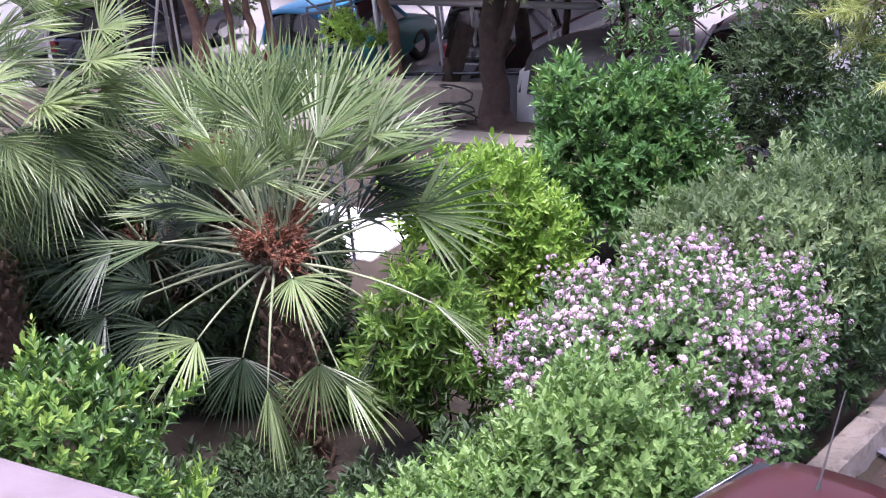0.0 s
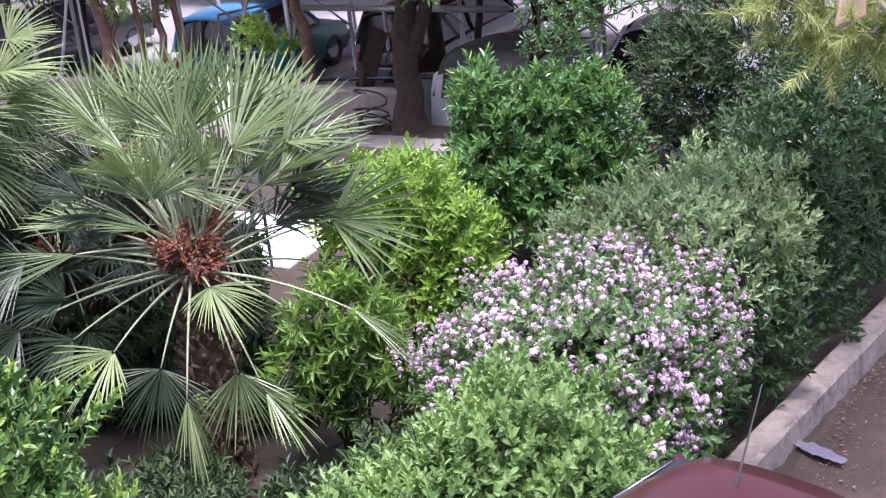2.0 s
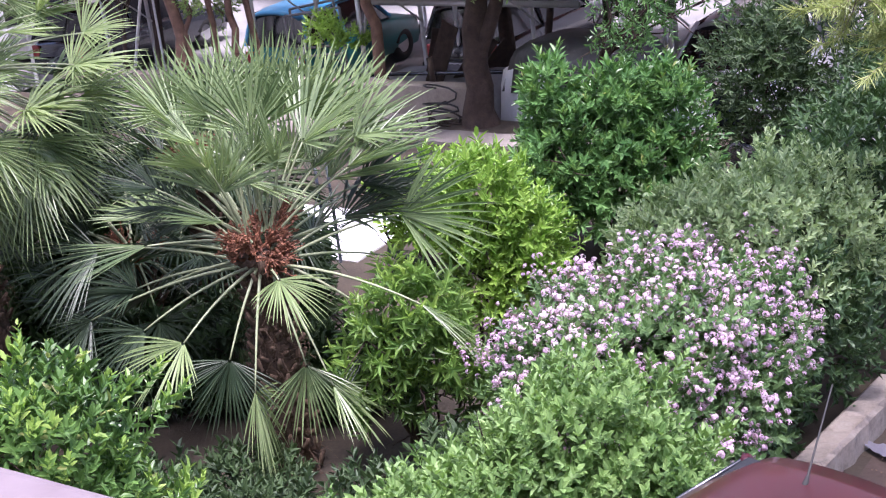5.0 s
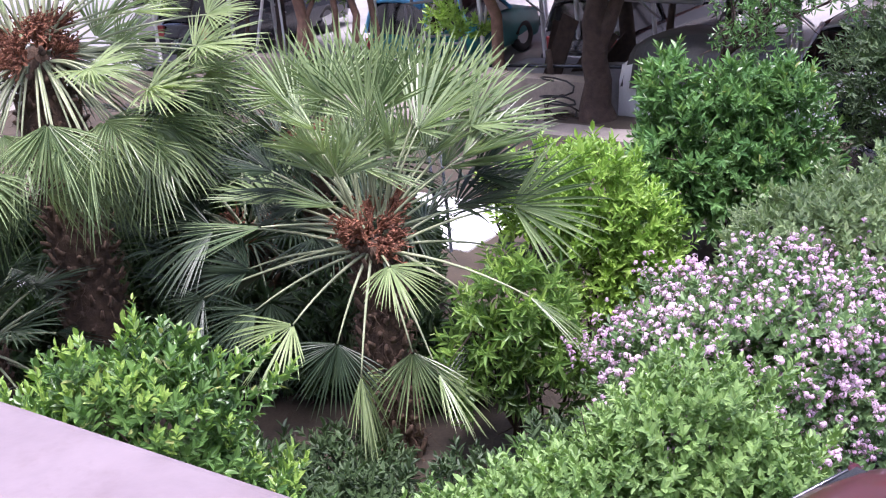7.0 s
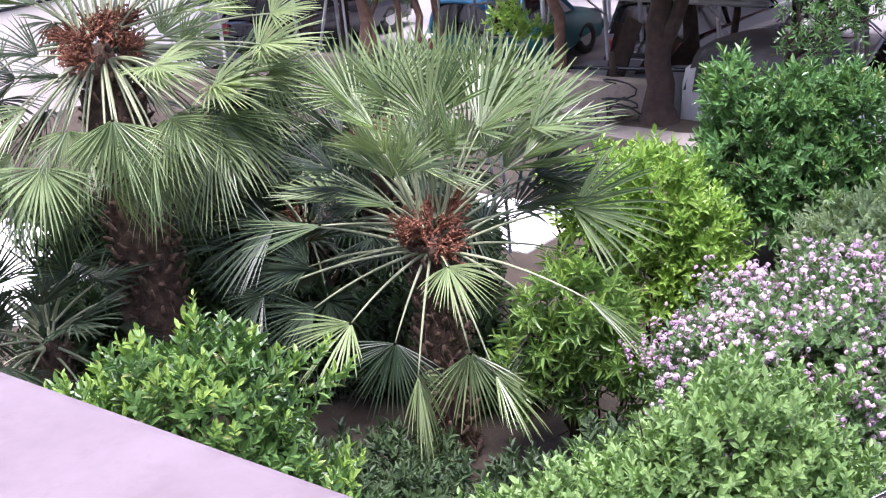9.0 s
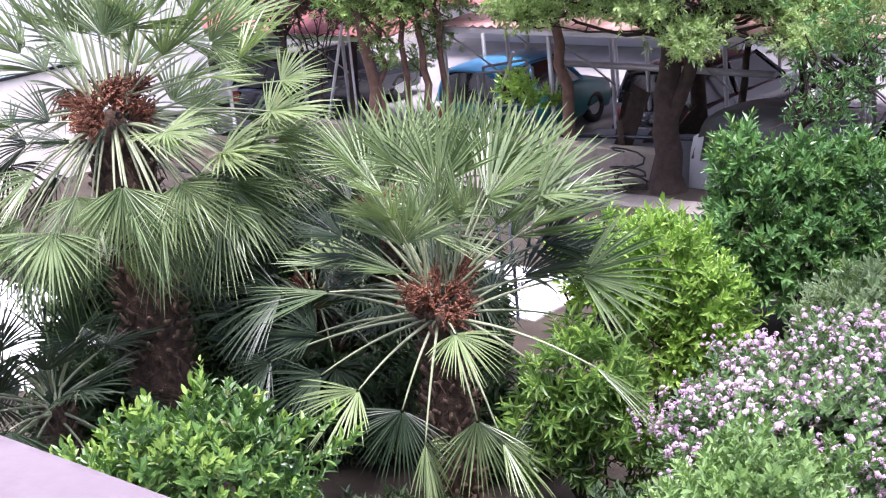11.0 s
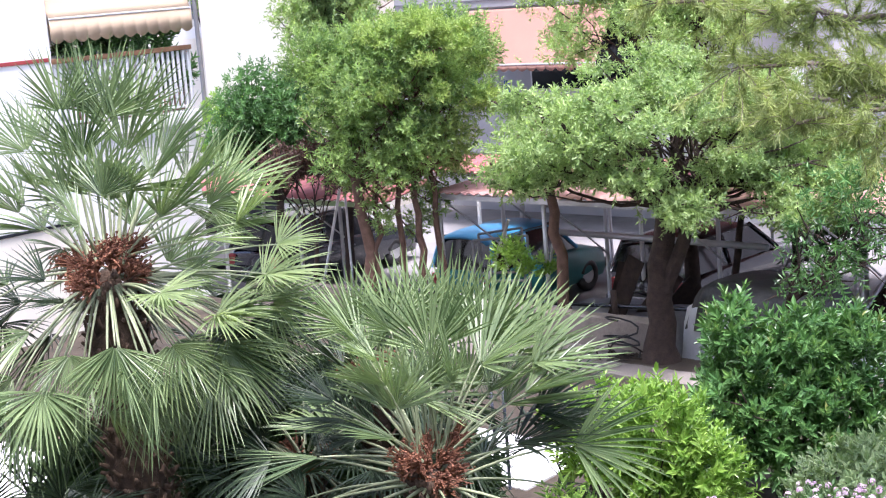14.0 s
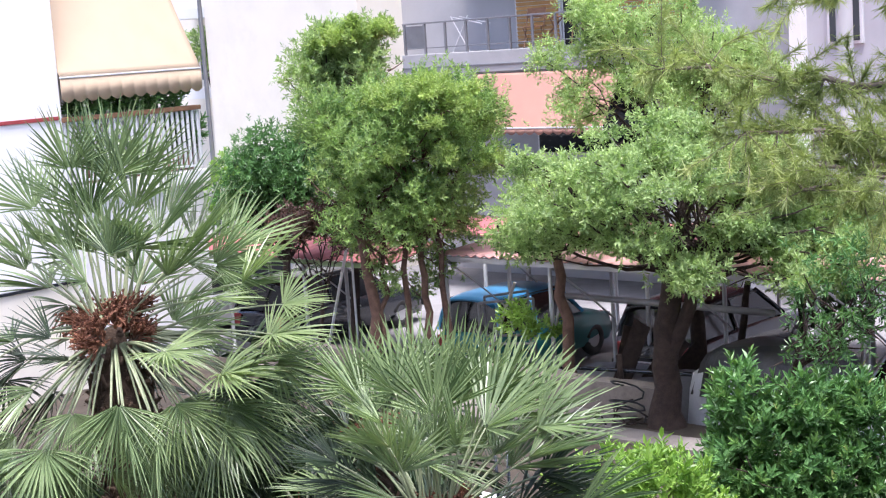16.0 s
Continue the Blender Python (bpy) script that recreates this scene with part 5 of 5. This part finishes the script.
part("box", slab(0.3, 0.2, 0.34, pose(0, 0, 0.88), 0.015), M_GREYPAINT, t)
pl = part("plate", slab(0.26, 0.012, 0.12, pose(0, -0.108, 0.82), 0.003), M_DARKPAINT, t, "dark plate")
for x in (-0.07, 0, 0.07):
    part("bar", slab(0.03, 0.006, 0.07, pose(x, -0.117, 0.82), 0.001), M_WHITEPAINT, pl)
part("post", slab(0.16, 0.14, 0.75, pose(0, 0, 0.36), 0.01), M_GREYPAINT, t)


# ---- left house ----
def scallop(L, drop, depth, n, mat, name, parent, m):
    """Hanging valance with a scalloped lower edge, L long."""
    acc = Acc()
    k = n * 10 + 1
    xs = np.linspace(0, L, k)
    lo = -drop - depth * np.abs(np.sin(np.linspace(0, n * np.pi, k)))
    V = [(x, 0.0, 0.0) for x in xs] + [(x, -0.004, z) for x, z in zip(xs, lo)]
    j = np.arange(k - 1)
    acc.add(V, np.stack([j, j + 1, k + j + 1, k + j], -1))
    o = part(name, acc, mat, parent, smooth=True)
    o.matrix_local = m
    s = o.modifiers.new("thick", "SOLIDIFY")
    s.thickness = 0.004
    return o


def canvas(L, run, z1, z0, m, mat, parent, sag=0.05, n=24):
    """Sloping awning cloth: L long, from (y 0, z1) out to (y -run, z0)."""
    acc = Acc()
    V = []
    for a in np.linspace(0, 1, n):
        for b in np.linspace(0, 1, n):
            V.append((a * L, -run * b, z1 + (z0 - z1) * b - sag * math.sin(math.pi * b) * (0.7 + 0.3 * math.sin(a * 14))))
    i, j = np.meshgrid(np.arange(n - 1), np.arange(n - 1), indexing="ij")
    acc.add(V, np.stack([i * n + j, (i + 1) * n + j, (i + 1) * n + j + 1, i * n + j + 1], -1))
    o = part("cloth", acc, mat, parent, smooth=True)
    o.matrix_local = m
    s = o.modifiers.new("thick", "SOLIDIFY")
    s.thickness = 0.004
    return o


t = thing("white_house", gpose(-20.3, 13.6, 0), "white rendered house with a recessed balcony", "house")
part("side_wall", slab(8.0, 22.0, 13.0, pose(-4.0, -11.0, 6.0), 0.01), M_WHITE, t)
part("rear_wall", slab(6.6, 2.8, 13.0, pose(-4.75, 1.42, 6.0), 0.01), M_WHITE, t)
part("floor_slab", slab(1.42, 3.0, 0.22, pose(-0.73, 1.42, 3.17), 0.01), M_WHITE, t, "white balcony slab edge")
part("under_wall", slab(1.3, 2.8, 3.4, pose(-0.75, 1.4, 1.35), 0.01), M_WHITE, t)
part("red_line", slab(0.02, 14.0, 0.06, pose(0.012, -7.05, 4.4), 0.004), M_REDTRIM, t, "thin dark red string course")
part("plinth", slab(0.05, 14.0, 2.0, pose(0.028, -7.05, 0.75), 0.004), M_CREAM, t, "beige plinth")
# the ledge's shadow is put into its dark paint
part("ledge_shadow_strip", slab(0.1, 14.0, 0.05, pose(0.03, -7.05, 1.78), 0.006), M_DARKPAINT, t, "ledge strip coloured dark for its shadow")
t = thing("balcony_railing", gpose(-20.3, 13.6, 3.28), "white upright-slat balcony railing with brown top rail", "railing")
part("top_rail", slab(0.1, 2.85, 0.08, pose(-0.05, 1.4, 1.08), 0.01), M_WOOD, t, "brown wooden rail")
part("bottom_rail", slab(0.04, 2.8, 0.04, pose(-0.05, 1.4, 0.08), 0.004), M_WHITEPAINT, t)
for k in range(26):
    part("slat", slab(0.03, 0.05, 0.95, pose(-0.05, 0.06 + k * 0.108, 0.56), 0.004), M_WHITEPAINT, t)
for k in range(8):
    part("slat", slab(0.05, 0.03, 0.95, pose(-0.1 - k * 0.108, 2.82, 0.56), 0.004), M_WHITEPAINT, t)
t = thing("cream_awning", gpose(-20.3, 13.6, 0), "long cream canvas awning with scalloped valance", "awning")
canvas(2.85, 1.35, 7.6, 5.03, pose(-1.3, 0.0, 0, 0, 0, 90), M_AWN_CREAM, t, 0.04)
scallop(2.85, 0.34, 0.06, 12, M_AWN_CREAM, "valance", t, pose(0.052, 0.0, 5.03, 0, 0, 90))
part("front_bar", slab(0.03, 2.85, 0.03, pose(0.05, 1.42, 5.03), 0.01), M_WHITEPAINT, t)
for k, (v, z, s) in enumerate(((14.4, 4.55, 0.35), (15.3, 4.6, 0.4), (16.0, 4.45, 0.4), (16.35, 3.9, 0.35))):
    p = g(-20.75, v, z)
    shrub("balcony_plant", "leafy potted plant behind the railing", "plant", g(-20.75, v, 3.3), [(*p, s, s, s * 0.9)], 130, M_LEAF_DARK, 60 + k, 0.12, 0.4, 8, 0.3, stems=3, group="balcony plants", thick=0.012)
    a = Acc()
    tube(a, [(0, 0, 0), (0, 0, 0.14), (0, 0, 0.3)], [0.12, 0.15, 0.17], 12)
    o = part("flower_pot", a, M_AWN_SALMON, None, "terracotta pot on the balcony", True)
    o.matrix_world = pose(*g(-20.75, v, 3.28))
    tagged(o, category="pot", group="flower pots")

# ---- apartment block behind ----
t = thing("apartment_block", gpose(-21.0, 26.0, 0), "pale grey apartment block with balconies and ochre shutters", "building")
part("main_wall", slab(9.6, 6.0, 16.0, pose(2.35, 4.3, 6.0), 0.01), M_GREYWALL, t)
part("right_wing", slab(10.0, 7.0, 16.0, pose(12.15, 3.4, 6.0), 0.01), M_GREYWALL, t)
part("cream_wing", slab(5.8, 7.0, 16.0, pose(-7.75, 3.5, 6.0), 0.01), M_CREAM, t)
part("far_wing", slab(9.0, 6.0, 16.0, pose(-15.2, 4.8, 6.0), 0.01), M_CREAM, t)
part("link_wall", slab(2.6, 6.0, 16.0, pose(-3.65, 4.6, 6.0), 0.01), M_GREYWALL, t)
part("pilaster", slab(0.25, 0.3, 16.0, pose(7.12, -0.2, 6.0), 0.01), M_WHITE, t)
part("drainpipe", slab(0.1, 0.1, 16.0, pose(-10.75, -0.05, 6.0), 0.03), M_GREYPAINT, t)


def balcony(x0, x1, zf, rail=True, solid=False):
    w = x1 - x0
    b = part("balcony_slab", slab(w, 2.3, 0.46, pose((x0 + x1) / 2, 0.15, zf - 0.23), 0.012), M_SLAB, t, "painted concrete balcony front")
    part("drip_groove", slab(w, 0.02, 0.035, pose((x0 + x1) / 2, -1.008, zf - 0.3), 0.003), M_GREYPAINT, b)
    if solid:
        part("balcony_wall", slab(w, 0.1, 0.95, pose((x0 + x1) / 2, -0.95, zf + 0.475), 0.01), M_SLAB, b)
        return
    for z, s in ((0.7, 0.05), (0.14, 0.03)):
        part("rail", slab(w, s, s * 0.8, pose((x0 + x1) / 2, -0.92, zf + z), 0.008), M_GREYPAINT, b, "grey metal rail")
    x = x0 + 0.05
    while x < x1:
        part("baluster", slab(0.05, 0.05, 0.7, pose(x, -0.92, zf + 0.35), 0.005), M_GREYPAINT, b)
        x += 0.62
    part("glass_panel", slab(0.62, 0.012, 0.5, pose(x0 + 0.4, -0.92, zf + 0.4), 0.002), M_GREYPAINT, b, "grey side panel")


balcony(-2.5, 5.1, 4.93)
balcony(-2.5, 5.1, 1.75, solid=True)
balcony(-2.5, 5.1, 8.1)


def opening(x0, x1, z0, z1, y, mat, shut=True):
    w, h = x1 - x0, z1 - z0
    f = part("window_frame", slab(w + 0.12, 0.08, h + 0.12, pose((x0 + x1) / 2, y, (z0 + z1) / 2), 0.01), M_WHITEPAINT, t)
    if shut:
        n = int(h / 0.09)
        for k in range(n):
            part("slat", slab(w, 0.03, 0.075, pose((x0 + x1) / 2, y - 0.055, z0 + (k + 0.5) * h / n, 18), 0.004), mat, f)
    else:
        part("pane", slab(w, 0.02, h, pose((x0 + x1) / 2, y - 0.045, (z0 + z1) / 2), 0.002), M_GLASS, f)


opening(-0.85, 0.35, 4.75, 6.9, 1.28, M_SHUTTER)
opening(0.5, 1.3, 4.75, 6.9, 1.28, M_GLASS, False)
opening(1.4, 3.9, 4.75, 6.9, 1.28, M_SHUTTER)
opening(7.75, 8.35, 4.7, 5.6, -0.12, M_GLASS, False)
opening(9.3, 10.6, 2.4, 4.3, -0.12, M_SHUTTER)
opening(9.3, 10.6, 5.0, 6.6, -0.12, M_SHUTTER)
opening(-0.4, 2.6, 1.75, 4.1, 1.28, M_GLASS, False)
part("balcony_slab", slab(2.6, 1.0, 0.3, pose(-11.9, 1.3, 6.45), 0.01), M_WHITE, t)
part("balcony_slab", slab(2.6, 1.0, 0.3, pose(-11.9, 1.3, 4.2), 0.01), M_WHITE, t)
ra = part("side_railing", slab(2.4, 0.04, 0.05, pose(-11.9, 0.85, 7.4), 0.01), M_GREYPAINT, t)
for k in range(14):
    part("baluster", slab(0.03, 0.03, 0.85, pose(-13.0 + k * 0.17, 0.85, 5.0), 0.004), M_GREYPAINT, ra)
part("rail", slab(2.4, 0.04, 0.05, pose(-11.9, 0.85, 5.43), 0.01), M_GREYPAINT, ra)
shrub("balcony_plant", "bushy plant trailing over a small balcony", "plant", g(-32.5, 26.85, 4.3), [(*g(-32.4, 26.6, 5.5), 0.8, 0.5, 0.5), (*g(-31.9, 26.5, 5.1), 0.4, 0.4, 0.45)], 330, M_LEAF_TREE, 66, 0.13, 0.4, 8, 0.1, stems=4, group="balcony plants")
for k, (u, v, z, s, mt) in enumerate(((-30.6, 25.6, 1.6, 1.1, M_LEAF_LIME), (-28.5, 25.3, 1.4, 1.0, M_LEAF_CITRUS), (-26.5, 25.0, 1.5, 1.1, M_LEAF_HEDGE))):
    p = g(u, v, z)
    shrub("hedge_bush", "garden bush at the foot of the cream wall", "bush", g(u, v, -0.45), [(*p, s, s * 0.8, s)], 330, mt, 70 + k, 0.16, 0.4, 8, 0.3, stems=5, group="hedge bushes")

t = thing("salmon_awning", gpose(-21.4, 25.0, 0), "faded salmon canvas awning with scalloped edge", "awning")
canvas(3.95, 0.75, 4.42, 3.28, pose(0, 0, 0), M_AWN_SALMON, t, 0.03)
scallop(3.95, 0.08, 0.06, 16, M_AWN_SALMON, "valance", t, pose(0, -0.755, 3.28))
part("front_bar", slab(4.0, 0.035, 0.035, pose(1.97, -0.75, 3.29), 0.01), M_WHITEPAINT, t)
for x in (0.03, 3.9):
    a = Acc()
    tube(a, [(x, 0.1, 2.6), (x, -0.3, 2.95), (x, -0.74, 3.28)], 0.018, 6)
    part("arm", a, M_WHITEPAINT, t, smooth=True)


def folding_chair(m, label):
    t = thing("folding_chair", m, label, "chair", "balcony furniture")
    part("seat", slab(0.42, 0.4, 0.03, pose(0, 0, 0.45), 0.008), M_WOOD, t)
    part("backrest", slab(0.42, 0.03, 0.2, pose(0, 0.22, 0.75, -10), 0.008), M_WOOD, t)
    for sx in (-0.2, 0.2):
        for y0, y1, h in ((-0.2, 0.25, 0.85), (0.22, -0.2, 0.45)):
            a = Acc()
            tube(a, [(sx, y0, 0), (sx, (y0 + y1) / 2, h / 2), (sx, y1, h)], 0.016, 6)
            part("leg", a, M_WOOD, t)


folding_chair(gpose(-20.0, 25.5, 4.93, 20), "brown folding chair on the balcony")
folding_chair(gpose(-18.5, 25.5, 4.93, -80), "brown folding chair beside the table")
t = thing("balcony_table", gpose(-19.2, 25.5, 4.93), "small brown wooden balcony table", "table", "balcony furniture")
part("tabletop", slab(0.8, 0.6, 0.03, pose(0, 0, 0.62), 0.008), M_WOOD, t)
for sx in (-0.33, 0.33):
    for sy in (-0.22, 0.22):
        a = Acc()
        tube(a, [(sx, sy, 0), (sx * 0.9, sy * 0.5, 0.3), (sx * 0.6, -sy, 0.6)], 0.016, 6)
        part("leg", a, M_WOOD, t)
t = thing("drying_rack", gpose(-22.3, 25.4, 4.93), "white folded drying rack", "drying rack")
for k, (p, q) in enumerate((((0, 0, 0), (0.5, 0, 0.8)), ((0.5, 0, 0), (0, 0, 0.8)), ((0, 0, 0.8), (0.9, 0, 0.6)), ((0, 0.3, 0.8), (0.9, 0.3, 0.6)))):
    a = Acc()
    tube(a, [p, ((p[0] + q[0]) / 2, p[1], (p[2] + q[2]) / 2), q], 0.012, 6)
    part("bar", a, M_WHITEPAINT, t)
o = part("towel", slab(0.14, 0.02, 0.3, None, 0.008), M_BLUECLOTH, None, "blue towel hung over the lower balcony wall")
o.matrix_world = gpose(-20.3, 24.93, 2.75)
tagged(o, category="towel")


# ---- pine at the side ----
def pine():
    rng = np.random.default_rng(81)
    base = np.array([6.3, 10.2, 0.0])
    t = thing("pine_tree", pose(*base), "pine with long boughs of soft yellow-green needles", "tree")
    tr = Acc()
    tube(tr, limb_path(rng, (0, 0, -0.1), (0.3, 0.2, 9.5), 0.05, 12), np.linspace(0.2, 0.06, 12), 12)
    part("trunk", tr, M_PINEBARK, t, smooth=True)
    boughs = [((6.4, 10.3, 5.2), (4.0, 9.4, 4.45), (1.35, 8.75, 4.95)), ((6.4, 10.3, 4.4), (4.6, 9.2, 4.3), (2.1, 8.6, 4.2)), ((6.4, 10.3, 3.6), (4.7, 8.6, 3.75), (3.15, 7.45, 3.55)), ((6.4, 10.3, 3.4), (4.9, 8.7, 3.5), (3.45, 7.5, 3.25)),
              ((6.4, 10.3, 5.9), (4.4, 9.3, 5.6), (2.2, 8.8, 5.35)), ((6.4, 10.3, 3.9), (5.0, 8.4, 3.7), (3.55, 7.2, 3.35)), ((6.4, 10.3, 4.6), (4.8, 9.5, 4.5), (2.9, 9.2, 4.0)),
              ((6.4, 10.3, 4.3), (4.2, 9.2, 4.4), (1.8, 8.7, 4.55)), ((6.4, 10.3, 4.1), (4.4, 9.0, 4.15), (2.05, 8.7, 4.32))]
    nd = Acc()
    for a, b, c in boughs:
        p = bez(np.array(a) - base, np.array(b) - base, np.array(c) - base, 22)
        p[1:-1] += rng.normal(size=(20, 3)) * 0.02
        w = Acc()
        tube(w, p, np.linspace(0.05, 0.01, 22), 7)
        twigs = []
        for i in range(5, 22):
            for q in range(9):
                ln = rng.uniform(0.15, 0.5)
                e = p[i] + unit(rng.normal(size=3) * np.array([1, 1, 0.75]) + np.array([-0.5, -0.2, 0.05])) * ln
                tw = limb_path(rng, p[i], e, 0.3, 5)
                tube(w, tw, np.linspace(0.004, 0.002, 5), 4)
                twigs.append(tw)
        part("bough", w, M_PINEBARK, t, smooth=True)
        for tw in twigs:
            n = 150
            f = rng.uniform(0.8, 3.999, n)
            k = f.astype(int)
            b0 = tw[k] + (tw[k + 1] - tw[k]) * (f - k)[:, None]
            d = unit(tw[k + 1] - tw[k])
            dd = unit(d * rng.uniform(0.3, 1.1, (n, 1)) + rng.normal(size=(n, 3)) * 0.5)
            L = rng.uniform(0.05, 0.1, (n, 1))
            side = unit(np.cross(dd, rng.normal(size=(n, 3)))) * 0.0027
            e = b0 + dd * L + np.array([0, 0, -0.008])
            nd.add(np.stack([b0 - side, b0 + side, e + side * 0.4, e - side * 0.4], 1).reshape(-1, 3), np.arange(n * 4).reshape(-1, 4))
        for q in range(3):
            cp = p[rng.integers(6, 16)] + rng.normal(size=3) * 0.05
            cn = Acc()
            tube(cn, [(0, 0, 0), (0, 0, -0.02), (0, 0, -0.05), (0, 0, -0.08)], [0.012, 0.026, 0.02, 0.005], 8)
            o = part("cone", cn, M_BARK, t, "brown pine cone", smooth=True)
            o.location = cp.tolist()
    part("needle_foliage", nd, M_NEEDLE, t, "soft yellow-green needle mass", kind="stuff")


pine()

# ---- canvas flap and grey tube among the pine boughs ----
t = thing("lamp_arm", pose(3.4, 7.24, 3.4), "grey tube with a hanging beige canvas flap", "awning arm")
a = Acc()
tube(a, [(0.9, -0.55, -0.5), (0.25, -0.12, 0.02), (-0.15, 0.12, 0.6), (0.2, -0.2, 2.0)], 0.035, 10)
part("tube", a, M_GALV, t, smooth=True)
a = Acc()
V = [(-0.06 + 0.16 * s + 0.06 * k * (1 - s), -0.05 * s, -0.02 + 0.28 * k + 0.05 * s * (1 - k)) for k in np.linspace(0, 1, 8) for s in np.linspace(0, 1, 8)]
i, j = np.meshgrid(np.arange(7), np.arange(7), indexing="ij")
a.add(V, np.stack([i * 8 + j, (i + 1) * 8 + j, (i + 1) * 8 + j + 1, i * 8 + j + 1], -1))
o = part("canvas_flap", a, M_AWN_CREAM, t, "beige canvas flap", smooth=True)
s = o.modifiers.new("thick", "SOLIDIFY")
s.thickness = 0.01
a = Acc()
tube(a, [(0, 0, 0), (0.02, 0, 6), (0, 0, 13)], [0.16, 0.15, 0.13], 14)
o = part("concrete_pole", a, M_SLAB, None, "weathered grey concrete utility pole", True)
o.matrix_world = gpose(-12.25, 24.4, -0.45)
tagged(o, category="pole")
